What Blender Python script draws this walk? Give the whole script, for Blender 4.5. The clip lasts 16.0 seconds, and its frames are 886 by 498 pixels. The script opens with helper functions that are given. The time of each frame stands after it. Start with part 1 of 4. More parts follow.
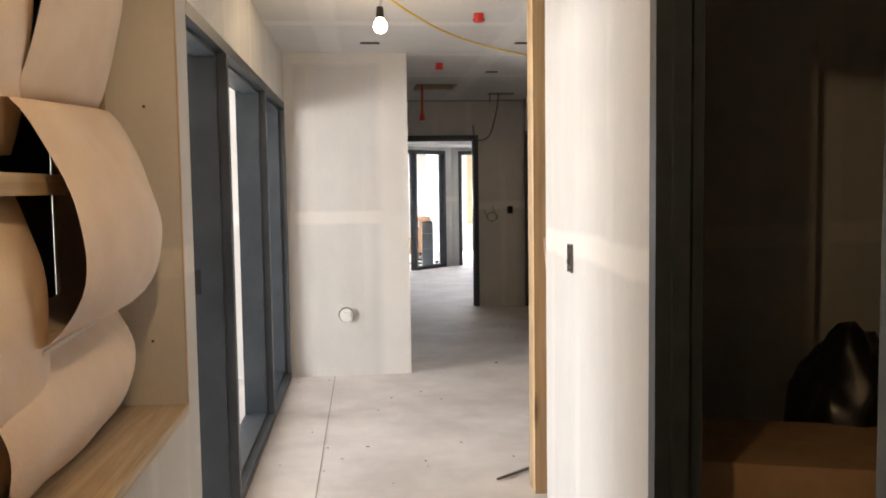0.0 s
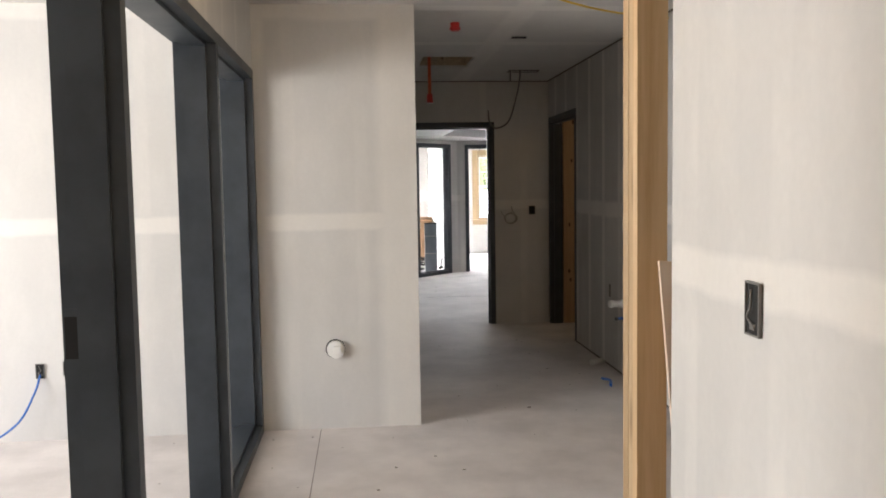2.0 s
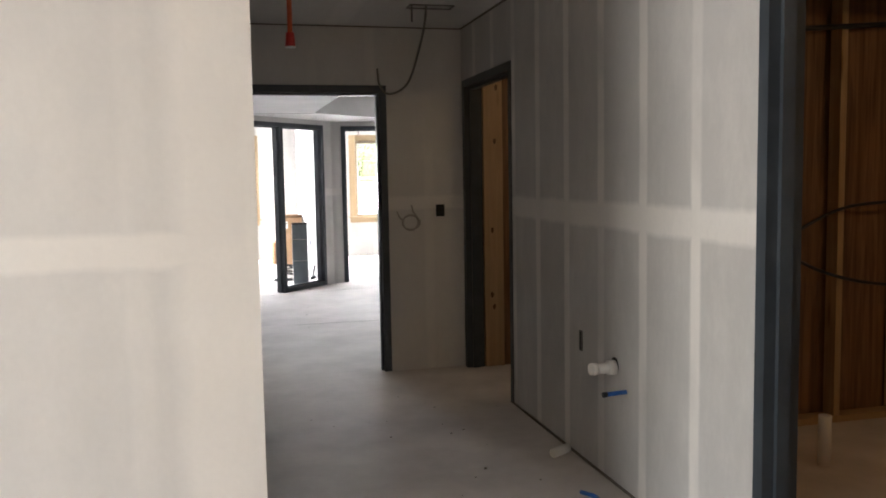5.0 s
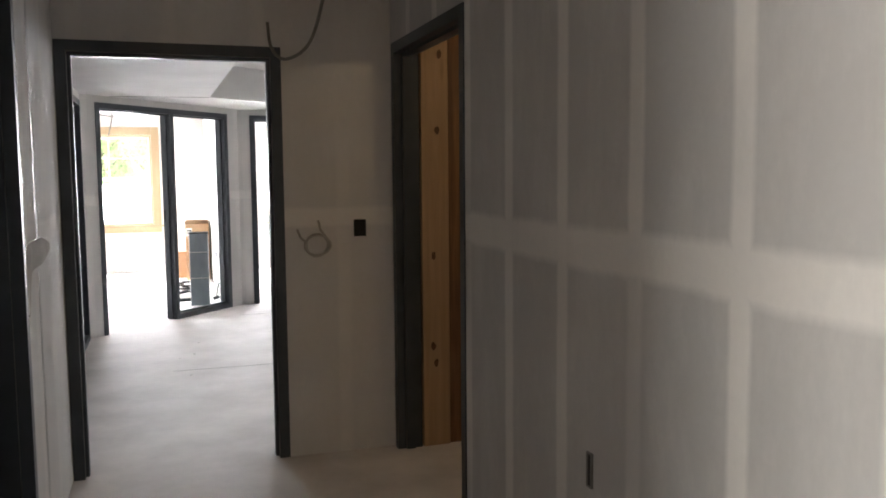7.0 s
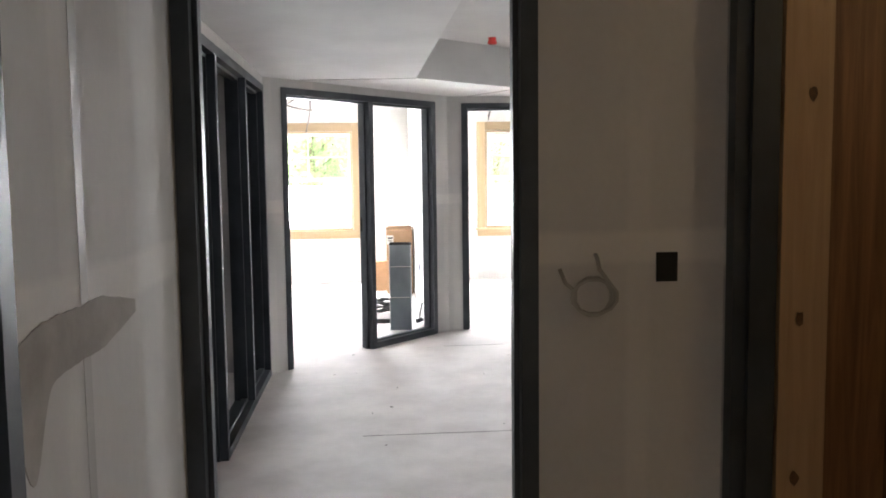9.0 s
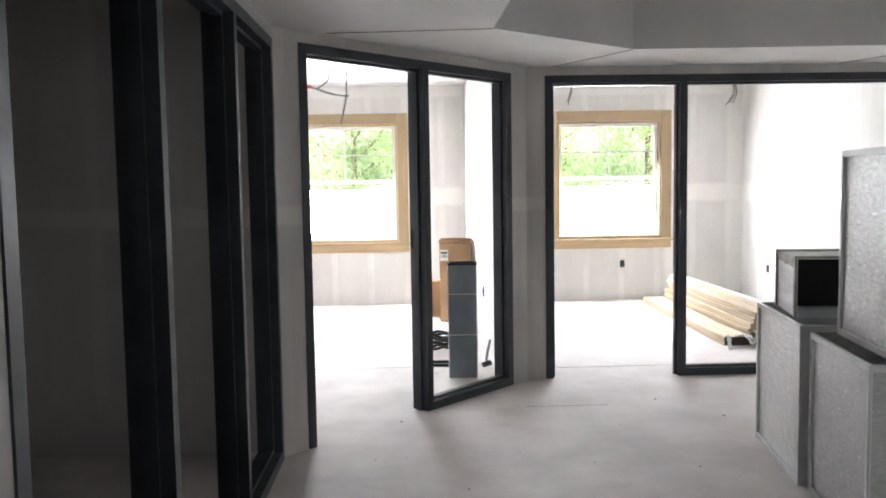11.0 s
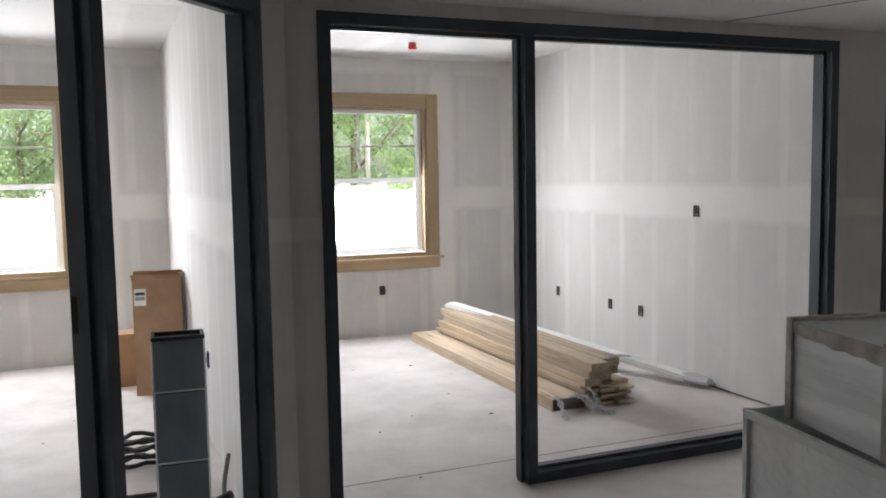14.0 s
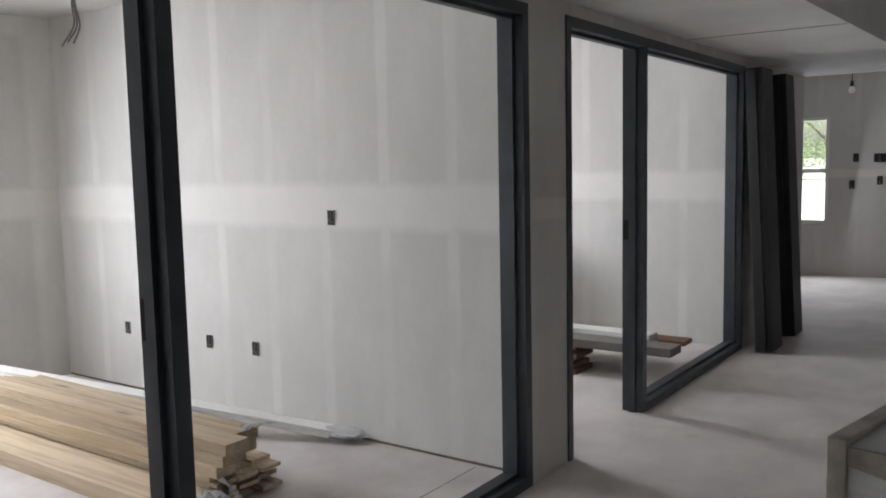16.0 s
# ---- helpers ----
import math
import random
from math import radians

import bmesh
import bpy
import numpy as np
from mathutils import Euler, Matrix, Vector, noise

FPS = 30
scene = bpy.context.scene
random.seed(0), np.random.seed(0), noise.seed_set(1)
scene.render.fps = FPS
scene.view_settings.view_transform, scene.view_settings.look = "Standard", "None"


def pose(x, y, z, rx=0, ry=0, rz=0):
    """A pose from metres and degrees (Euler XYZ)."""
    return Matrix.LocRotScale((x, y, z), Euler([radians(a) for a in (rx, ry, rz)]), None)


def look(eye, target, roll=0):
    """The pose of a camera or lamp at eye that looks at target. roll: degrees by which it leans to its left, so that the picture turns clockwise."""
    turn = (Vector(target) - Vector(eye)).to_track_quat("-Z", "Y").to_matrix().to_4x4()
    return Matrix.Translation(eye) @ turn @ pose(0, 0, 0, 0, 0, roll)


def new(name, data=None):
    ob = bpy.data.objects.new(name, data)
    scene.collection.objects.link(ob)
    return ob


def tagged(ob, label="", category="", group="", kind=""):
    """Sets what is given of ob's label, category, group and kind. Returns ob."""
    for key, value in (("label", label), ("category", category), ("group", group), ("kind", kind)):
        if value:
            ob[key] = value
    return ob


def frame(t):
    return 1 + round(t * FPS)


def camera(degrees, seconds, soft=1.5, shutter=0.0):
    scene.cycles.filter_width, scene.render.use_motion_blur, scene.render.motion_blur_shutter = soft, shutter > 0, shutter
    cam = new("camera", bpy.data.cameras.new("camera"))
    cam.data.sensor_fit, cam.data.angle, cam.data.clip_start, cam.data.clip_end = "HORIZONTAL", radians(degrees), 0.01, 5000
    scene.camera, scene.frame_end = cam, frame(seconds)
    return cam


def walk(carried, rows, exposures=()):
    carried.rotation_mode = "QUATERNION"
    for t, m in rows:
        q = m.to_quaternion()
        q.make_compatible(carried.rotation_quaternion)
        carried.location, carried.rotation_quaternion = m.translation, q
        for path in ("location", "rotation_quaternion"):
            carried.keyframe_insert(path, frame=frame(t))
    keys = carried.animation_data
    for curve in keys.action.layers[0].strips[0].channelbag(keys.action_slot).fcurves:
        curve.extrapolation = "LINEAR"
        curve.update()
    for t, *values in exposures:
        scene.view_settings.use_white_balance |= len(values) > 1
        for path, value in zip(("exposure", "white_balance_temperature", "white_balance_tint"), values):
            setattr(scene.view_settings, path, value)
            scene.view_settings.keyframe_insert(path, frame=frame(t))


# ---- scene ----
cam = camera(55.5, 16.0, soft=1.8)
PATH = [
    (0, (1.008, -2.47, 1.431), (1.189, -0.484, 1.284), -0.8),
    (0.5, (1.028, -2.133, 1.439), (1.218, -0.148, 1.288), -0.8),
    (1, (1.03, -1.73, 1.442), (1.22, 0.255, 1.29), -1.0),
    (1.5, (1.032, -1.335, 1.411), (1.222, 0.65, 1.262), -0.9),
    (2, (1.019, -0.943, 1.405), (1.207, 1.043, 1.256), -0.9),
    (2.5, (1.0, -0.537, 1.385), (1.188, 1.449, 1.234), -0.9),
    (3, (1.035, -0.103, 1.379), (1.225, 1.882, 1.222), -0.9),
    (3.5, (1.077, 0.306, 1.389), (1.289, 2.288, 1.221), -1.0),
    (4, (1.118, 0.731, 1.375), (1.402, 2.703, 1.204), -1.1),
    (4.5, (1.193, 1.174, 1.387), (1.565, 3.131, 1.211), -1.0),
    (5, (1.269, 1.555, 1.4), (1.751, 3.489, 1.226), -1.0),
    (5.2, (1.313, 1.704, 1.381), (1.852, 3.622, 1.208), -1.0),
    (7.3, (1.816, 3.584, 1.428), (2.439, 5.476, 1.25), -0.5),
    (7.5, (1.82, 3.8, 1.432), (2.416, 5.701, 1.252), -0.5),
    (8, (1.842, 4.243, 1.41), (2.329, 6.175, 1.233), -0.5),
    (8.5, (1.844, 4.637, 1.406), (2.151, 6.606, 1.232), -0.5),
    (9, (1.872, 5.077, 1.422), (2.038, 7.062, 1.248), -0.7),
    (9.5, (1.887, 5.55, 1.418), (1.984, 7.54, 1.245), -0.7),
    (9.7, (1.887, 5.748, 1.403), (1.959, 7.74, 1.233), -0.5),
    (11.8, (1.752, 7.619, 1.361), (1.832, 9.611, 1.205), -1.3),
    (12, (1.758, 7.743, 1.378), (1.862, 9.734, 1.217), -1.1),
    (12.5, (1.772, 8.112, 1.396), (2.025, 10.089, 1.237), -1.1),
    (13, (1.781, 8.535, 1.401), (2.269, 10.468, 1.235), -1.0),
    (13.5, (1.808, 8.974, 1.411), (2.443, 10.863, 1.242), -1.0),
    (14, (1.858, 9.401, 1.409), (2.611, 11.246, 1.237), -1.0),
    (14.5, (1.995, 9.837, 1.424), (2.914, 11.604, 1.245), -1.2),
    (15, (2.048, 10.239, 1.421), (3.181, 11.877, 1.238), -1.2),
    (15.5, (2.175, 10.599, 1.409), (3.558, 12.031, 1.219), -1.2),
    (16, (2.31, 10.95, 1.413), (3.933, 12.101, 1.213), -1.2),
]
EXPOSURES = [(0.0, 2.97), (2.0, 2.52), (3.0, 2.28), (3.7, 2.38), (5.2, 2.88), (7.3, 3.15), (8.5, 3.10), (9.7, 2.68), (11.8, 1.86), (12.5, 1.64), (13.5, 1.05), (14.5, 0.86), (16.0, 0.88)]
walk(cam, [(t, look(eye, target, roll)) for t, eye, target, roll in PATH], EXPOSURES)

# ---- daylight and lamps ----
world = bpy.data.worlds.new("sky")
scene.world = world
world.use_nodes = True
wn = world.node_tree.nodes
sky = wn.new("ShaderNodeTexSky")
sky.sky_type, sky.sun_disc = "NISHITA", False
sky.sun_elevation, sky.sun_rotation = radians(52), radians(200)
sky.dust_density = 2.5
world.node_tree.links.new(sky.outputs[0], wn["Background"].inputs[0])
wn["Background"].inputs[1].default_value = 0.15


def lamp(name, kind, energy, colour, m, size=0.0, size_y=0.0):
    """A lamp of the place at the pose m."""
    data = bpy.data.lights.new(name, kind)
    data.energy, data.color = energy, colour
    if kind == "AREA":
        data.shape, data.size, data.size_y = "RECTANGLE", size, size_y
    elif kind == "SUN":
        data.angle = radians(0.6)
    else:
        data.shadow_soft_size = size
    ob = new(name, data)
    ob.matrix_world = m
    return ob


# the sun stands high behind the building, seen from its windows
lamp("sun", "SUN", 5.0, (1.0, 0.95, 0.87), look((6, -12, 22), (0, 0, 0)))
DAY = (0.925, 0.945, 1.0)
for wx, power in ((1.03, 37), (4.0, 32), (7.22, 45)):
    lamp("window_daylight", "AREA", power, DAY, look((wx, 16.55, 1.37), (wx, 12.9, 0.0)), 1.05, 1.2)
lamp("window_daylight", "AREA", 32, (1.0, 0.97, 0.93), look((-3.55, 1.6, 1.35), (0, 1.6, 1.2)), 2.6, 1.4)
lamp("window_daylight", "AREA", 15, DAY, look((12.9, 13.19, 1.26), (8, 11.2, 1.0)), 0.7, 1.25)
lamp("bulb_light", "POINT", 0.36, (1.0, 0.62, 0.28), pose(1.1, 1.84, 2.24), 0.035)
lamp("bulb_light", "POINT", 1.2, (1.0, 0.55, 0.22), pose(4.9, 3.2, 2.1), 0.035)

lamp("bulb_light", "POINT", 1.8, (1.0, 0.62, 0.28), pose(0.88, -1.6, 2.1), 0.035)
lamp("bulb_light", "POINT", 0.2, (1.0, 0.62, 0.28), pose(4.0, 6.5, 2.12), 0.035)

# ---- materials ----


def material(name, colour, rough=0.6, metal=0.0):
    m = bpy.data.materials.new(name)
    m.use_nodes = True
    n = m.node_tree.nodes["Principled BSDF"]
    n.inputs["Base Color"].default_value = (*colour, 1)
    n.inputs["Roughness"].default_value = rough
    n.inputs["Metallic"].default_value = metal
    return m


def kit(m):
    """Short ways to add nodes to a material."""
    t = m.node_tree

    def add(kind, **inputs):
        n = t.nodes.new("ShaderNode" + kind)
        for key, v in inputs.items():
            n.inputs[int(key[1:]) if key[0] == "_" else key].default_value = v
        return n

    def link(a, b):
        t.links.new(a, b)
    return t.nodes["Principled BSDF"], add, link


def mapped(add, link, scale=(1, 1, 1), turn=0.0):
    g = add("NewGeometry")
    mp = add("Mapping")
    mp.inputs["Scale"].default_value = scale
    mp.inputs["Rotation"].default_value = (0, 0, radians(turn))
    link(g.outputs["Position"], mp.inputs["Vector"])
    return mp.outputs[0]


def math_node(add, link, op, a, b=None, c=None):
    n = add("Math")
    n.operation = op
    for i, v in enumerate((a, b, c)):
        if v is None:
            continue
        if isinstance(v, (int, float)):
            n.inputs[i].default_value = v
        else:
            link(v, n.inputs[i])
    return n.outputs[0]


def noisy(name, dark, light, scale, rough, stretch=(1, 1, 1), bump=0.1, fine=120.0, metal=0.0, low=0.35, high=0.65, detail=5.0):
    """A surface with broad variation between two colours and fine relief."""
    m = material(name, light, rough, metal)
    p, add, link = kit(m)
    v = mapped(add, link, stretch)
    n1 = add("TexNoise", Scale=scale, Detail=detail, Roughness=0.6)
    n2 = add("TexNoise", Scale=fine, Detail=3.0)
    link(v, n1.inputs["Vector"])
    link(v, n2.inputs["Vector"])
    r = add("ValToRGB")
    r.color_ramp.elements[0].position, r.color_ramp.elements[0].color = low, (*dark, 1)
    r.color_ramp.elements[1].position, r.color_ramp.elements[1].color = high, (*light, 1)
    link(n1.outputs[0], r.inputs[0])
    link(r.outputs[0], p.inputs["Base Color"])
    b = add("Bump", Strength=bump, Distance=0.004)
    link(n2.outputs[0], b.inputs["Height"])
    link(b.outputs[0], p.inputs["Normal"])
    rr = math_node(add, link, "MULTIPLY_ADD", n1.outputs[0], 0.25, rough - 0.12)
    link(rr, p.inputs["Roughness"])
    return m


def drywall(name, axis, board=(0.60, 0.585, 0.565), mud=(0.72, 0.695, 0.66), band=1.21, half=0.042, studs=0.45, offset=0.0, turn=0.0, joints=(), even=0.2):
    """Bare gypsum board with joint compound over its seams: one level band, narrow upright strips over the studs, wider taped joints."""
    m = material(name, board, 0.85)
    p, add, link = kit(m)
    v = mapped(add, link, turn=turn)
    sep = add("SeparateXYZ")
    link(v, sep.inputs[0])
    along, z = sep.outputs[axis], sep.outputs[2]
    wob = add("TexNoise", Scale=3.1, Detail=5.0, Roughness=0.6)
    link(v, wob.inputs["Vector"])
    w = math_node(add, link, "MULTIPLY_ADD", wob.outputs[0], 0.04, -0.02)

    def near(coord, pos, wide, strength):
        d = math_node(add, link, "ABSOLUTE", math_node(add, link, "ADD", math_node(add, link, "SUBTRACT", coord, pos), w))
        r = add("MapRange", _1=wide * 1.35, _2=wide * 0.85, _3=0.0, _4=strength)
        link(d, r.inputs[0])
        return r.outputs[0]

    pm = mapped(add, link, (2.2, 2.2, 0.9), turn)
    mask = near(z, band, half, 0.9)
    for ax, pos, wide, strength in joints:
        mask = math_node(add, link, "MAXIMUM", mask, near(sep.outputs[ax], pos, wide, strength))
    if studs:
        uu = math_node(add, link, "ADD", math_node(add, link, "ADD", along, offset), math_node(add, link, "MULTIPLY", w, 0.35))
        saw = math_node(add, link, "ABSOLUTE", math_node(add, link, "SUBTRACT", math_node(add, link, "FRACT", math_node(add, link, "DIVIDE", uu, 0.406)), 0.5))
        strip = add("MapRange", _1=0.105, _2=0.06, _3=0.0, _4=studs)
        link(saw, strip.inputs[0])
        patch = add("TexNoise", Scale=1.6, Detail=2.0)
        link(pm, patch.inputs["Vector"])
        patchy = add("MapRange", _1=0.42, _2=0.56, _3=even, _4=1.0)
        link(patch.outputs[0], patchy.inputs[0])
        mask = math_node(add, link, "MAXIMUM", mask, math_node(add, link, "MULTIPLY", strip.outputs[0], patchy.outputs[0]))
    sm = add("TexNoise", Scale=2.4, Detail=6.0, Roughness=0.7)
    link(pm, sm.inputs["Vector"])
    smear = add("MapRange", _1=0.45, _2=0.75, _3=0.0, _4=0.4)
    link(sm.outputs[0], smear.inputs[0])
    mask = math_node(add, link, "MINIMUM", math_node(add, link, "ADD", mask, smear.outputs[0]), 1.0)
    mix = add("Mix")
    mix.data_type = "RGBA"
    mix.inputs[6].default_value, mix.inputs[7].default_value = (*board, 1), (*mud, 1)
    link(mask, mix.inputs[0])
    fine = add("TexNoise", Scale=48.0, Detail=5.0)
    link(v, fine.inputs["Vector"])
    broad = add("TexNoise", Scale=1.1, Detail=3.0)
    link(v, broad.inputs["Vector"])
    tone = add("MapRange", _1=0.3, _2=0.7, _3=0.985, _4=1.012)
    link(fine.outputs[0], tone.inputs[0])
    tone2 = add("MapRange", _1=0.3, _2=0.7, _3=0.94, _4=1.03)
    link(broad.outputs[0], tone2.inputs[0])
    mul = add("Mix")
    mul.data_type, mul.blend_type = "RGBA", "MULTIPLY"
    mul.inputs[0].default_value = 1.0
    link(mix.outputs[2], mul.inputs[6])
    link(math_node(add, link, "MULTIPLY", tone.outputs[0], tone2.outputs[0]), mul.inputs[7])
    link(mul.outputs[2], p.inputs["Base Color"])
    b = add("Bump", Strength=0.3, Distance=0.003)
    h = math_node(add, link, "ADD", math_node(add, link, "MULTIPLY", fine.outputs[0], 0.3), mask)
    link(h, b.inputs["Height"])
    link(b.outputs[0], p.inputs["Normal"])
    return m


def timber(name, dark, light, along="y", knots=True, rough=0.6):
    """Sawn softwood with grain along one axis and a few knots."""
    m = material(name, light, rough)
    p, add, link = kit(m)
    co = add("TexCoord")
    info = add("ObjectInfo")
    shift = add("VectorMath")
    shift.operation = "ADD"
    link(co.outputs["Object"], shift.inputs[0])
    rnd = math_node(add, link, "MULTIPLY", info.outputs["Random"], 7.0)
    link(rnd, shift.inputs[1])
    mp = add("Mapping")
    mp.inputs["Scale"].default_value = {"x": (1.2, 26, 26), "y": (26, 1.2, 26), "z": (26, 26, 1.2)}[along]
    link(shift.outputs[0], mp.inputs[0])
    n = add("TexNoise", Scale=1.0, Detail=5.0, Roughness=0.65, Distortion=0.6)
    link(mp.outputs[0], n.inputs["Vector"])
    r = add("ValToRGB")
    r.color_ramp.elements[0].position, r.color_ramp.elements[0].color = 0.34, (*dark, 1)
    r.color_ramp.elements[1].position, r.color_ramp.elements[1].color = 0.62, (*light, 1)
    link(n.outputs[0], r.inputs[0])
    out = r.outputs[0]
    if knots:
        mk = add("Mapping")
        mk.inputs["Scale"].default_value = {"x": (1.6, 9, 9), "y": (9, 1.6, 9), "z": (9, 9, 1.6)}[along]
        link(shift.outputs[0], mk.inputs[0])
        vo = add("TexVoronoi", Scale=1.0)
        link(mk.outputs[0], vo.inputs["Vector"])
        km = add("MapRange", _1=0.16, _2=0.05, _3=0.0, _4=0.8)
        link(vo.outputs["Distance"], km.inputs[0])
        mix = add("Mix")
        mix.data_type = "RGBA"
        mix.inputs[7].default_value = (dark[0] * 0.45, dark[1] * 0.38, dark[2] * 0.3, 1)
        link(km.outputs[0], mix.inputs[0])
        link(out, mix.inputs[6])
        out = mix.outputs[2]
    tint = add("HueSaturation")
    link(math_node(add, link, "MULTIPLY_ADD", info.outputs["Random"], 0.42, 0.72), tint.inputs["Value"])
    link(out, tint.inputs["Color"])
    link(tint.outputs[0], p.inputs["Base Color"])
    b = add("Bump", Strength=0.2, Distance=0.002)
    link(n.outputs[0], b.inputs["Height"])
    link(b.outputs[0], p.inputs["Normal"])
    return m


DRY_X = drywall("drywall_x", 0)
DRY_Y = drywall("drywall_y", 1, offset=0.1)
DRY_END = drywall("drywall_end_wall", 0, studs=0.25, joints=((0, 1.26, 0.13, 0.85), (0, 0.40, 0.07, 0.8), (2, 2.42, 0.06, 0.8)))
DRY_MUD = drywall("drywall_mudded", 1, studs=0.95, board=(0.50, 0.49, 0.475), offset=-0.027, half=0.052, even=0.45)
DRY_OFFICE = drywall("drywall_office_side", 1, board=(0.60, 0.59, 0.57), mud=(0.72, 0.705, 0.685), studs=0.55, offset=0.02, half=0.10, joints=((1, 16.48, 0.10, 0.6),), even=0.3)
DRY_BACK = drywall("drywall_office_back", 0, studs=0.5, offset=0.12, half=0.09, board=(0.62, 0.605, 0.58), mud=(0.76, 0.74, 0.705), joints=((0, 5.45, 0.10, 0.7), (0, 2.52, 0.16, 0.7), (0, 4.75, 0.10, 0.9), (0, 1.9, 0.10, 0.9), (0, 3.2, 0.09, 0.9), (2, 2.40, 0.08, 0.7)))
DRY_DIAG = drywall("drywall_diagonal", 0, turn=-45)
CEILING = drywall("ceiling_board", 0, studs=0.0, board=(0.65, 0.64, 0.625), mud=(0.76, 0.745, 0.72), band=9.0, joints=((1, 2.82, 0.06, 0.9), (1, 4.03, 0.06, 0.9), (1, 5.25, 0.06, 0.8), (0, 0.78, 0.07, 0.8), (0, 2.0, 0.07, 0.7), (1, 14.6, 0.08, 0.7), (0, 3.9, 0.07, 0.6)))
SOFFIT_BOARD = noisy("soffit_board", (0.68, 0.675, 0.66), (0.78, 0.77, 0.755), 1.4, 0.9, bump=0.08)
FLOOR = noisy("subfloor_dust", (0.55, 0.51, 0.49), (0.71, 0.665, 0.64), 2.2, 0.8, bump=0.35, fine=60)
STEEL = noisy("primed_steel", (0.031, 0.039, 0.049), (0.048, 0.058, 0.070), 6.0, 0.42, bump=0.05, fine=160)
PINE_Z = timber("pine_upright", (0.49, 0.325, 0.17), (0.62, 0.45, 0.265), "z")
PINE_Y = timber("pine_along", (0.42, 0.315, 0.20), (0.62, 0.505, 0.36), "y")
PINE_X = timber("pine_across", (0.45, 0.28, 0.13), (0.62, 0.42, 0.22), "x")
CASING = timber("pine_casing", (0.43, 0.31, 0.175), (0.52, 0.39, 0.235), "z", knots=False)
CASING_X = timber("pine_casing_level", (0.43, 0.31, 0.175), (0.52, 0.39, 0.235), "x", knots=False)
GALV = noisy("galvanised_sheet", (0.72, 0.73, 0.73), (0.80, 0.81, 0.81), 5.0, 0.42, bump=0.04, metal=0.05)
GALV_DARK = noisy("dull_galvanised", (0.22, 0.26, 0.29), (0.31, 0.36, 0.40), 4.0, 0.33, stretch=(1, 1, 0.4), bump=0.02, metal=0.85)
PAPER = noisy("white_batt_facing", (0.73, 0.57, 0.45), (0.83, 0.69, 0.57), 3.0, 0.6, bump=0.2, fine=90)
# near-black; on pockets, boxes and slots it paints the shade of a hollow
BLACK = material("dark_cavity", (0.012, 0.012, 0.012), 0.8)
PLASTIC_RED = material("red_plastic", (0.62, 0.035, 0.03), 0.4)
PLASTIC_WHITE = material("white_plastic", (0.78, 0.77, 0.74), 0.35)
PLASTIC_BLUE = material("blue_plastic", (0.02, 0.12, 0.45), 0.4)
VINYL = material("white_vinyl", (0.82, 0.82, 0.80), 0.35)

# ---- building helpers ----


def mesh_of(name, bm, mat):
    me = bpy.data.meshes.new(name)
    bmesh.ops.recalc_face_normals(bm, faces=bm.faces[:])
    bm.to_mesh(me)
    bm.free()
    me.materials.append(mat)
    return me


def part(name, bm, mat, parent, label=""):
    """One mesh object under a thing or a part."""
    ob = new(name, mesh_of(name, bm, mat))
    ob.parent = parent
    return tagged(ob, label)


def thing(name, m, label, category, group="", kind=""):
    """An Empty at the base of a thing; its parts are built in its own axes."""
    ob = new(name)
    ob.empty_display_size = 0.05
    ob.matrix_world = m
    return tagged(ob, label, category, group, kind)


def solid(name, bm, mat, label, category="", kind="", m=None, group=""):
    ob = new(name, mesh_of(name, bm, mat))
    if m is not None:
        ob.matrix_world = m
    return tagged(ob, label, category, group, kind)


def box(bm, x0, x1, y0, y1, z0, z1, bevel=0.0):
    got = bmesh.ops.create_cube(bm, size=1.0, matrix=Matrix.LocRotScale(((x0 + x1) / 2, (y0 + y1) / 2, (z0 + z1) / 2), None, (abs(x1 - x0), abs(y1 - y0), abs(z1 - z0))))
    if bevel:
        edges = list({e for v in got["verts"] for e in v.link_edges})
        bmesh.ops.bevel(bm, geom=edges, offset=bevel, segments=2, profile=0.6, affect="EDGES")
    return bm


def boxed(*a, bevel=0.0):
    return box(bmesh.new(), *a, bevel=bevel)


def prism(bm, outline, lo, hi, axes="xyz"):
    """Extrudes a 2D outline along the third axis."""
    i, j, k = ("xyz".index(c) for c in axes)
    rings = []
    for h in (lo, hi):
        ring = []
        for a, b in outline:
            co = [0.0, 0.0, 0.0]
            co[i], co[j], co[k] = a, b, h
            ring.append(bm.verts.new(co))
        rings.append(ring)
    n = len(outline)
    bm.faces.new(rings[0])
    bm.faces.new(rings[1][::-1])
    for q in range(n):
        bm.faces.new((rings[0][q], rings[0][(q + 1) % n], rings[1][(q + 1) % n], rings[1][q]))
    return bm


def tube(points, radius, sides=8, closed=False):
    """A round cable or pipe along points."""
    bm = bmesh.new()
    pts = [Vector(p) for p in points]
    rings = []
    for q, p in enumerate(pts):
        a = pts[max(q - 1, 0)]
        b = pts[min(q + 1, len(pts) - 1)]
        d = (b - a).normalized()
        s = d.orthogonal().normalized() if not rings else (side - d * side.dot(d)).normalized()
        side = s
        w = d.cross(s)
        rings.append([bm.verts.new(p + radius * (math.cos(2 * math.pi * k / sides) * s + math.sin(2 * math.pi * k / sides) * w)) for k in range(sides)])
    for r0, r1 in zip(rings, rings[1:]):
        for k in range(sides):
            bm.faces.new((r0[k], r0[(k + 1) % sides], r1[(k + 1) % sides], r1[k]))
    bm.faces.new(rings[0])
    bm.faces.new(rings[-1][::-1])
    for f in bm.faces:
        f.smooth = len(f.verts) == 4
    return bm


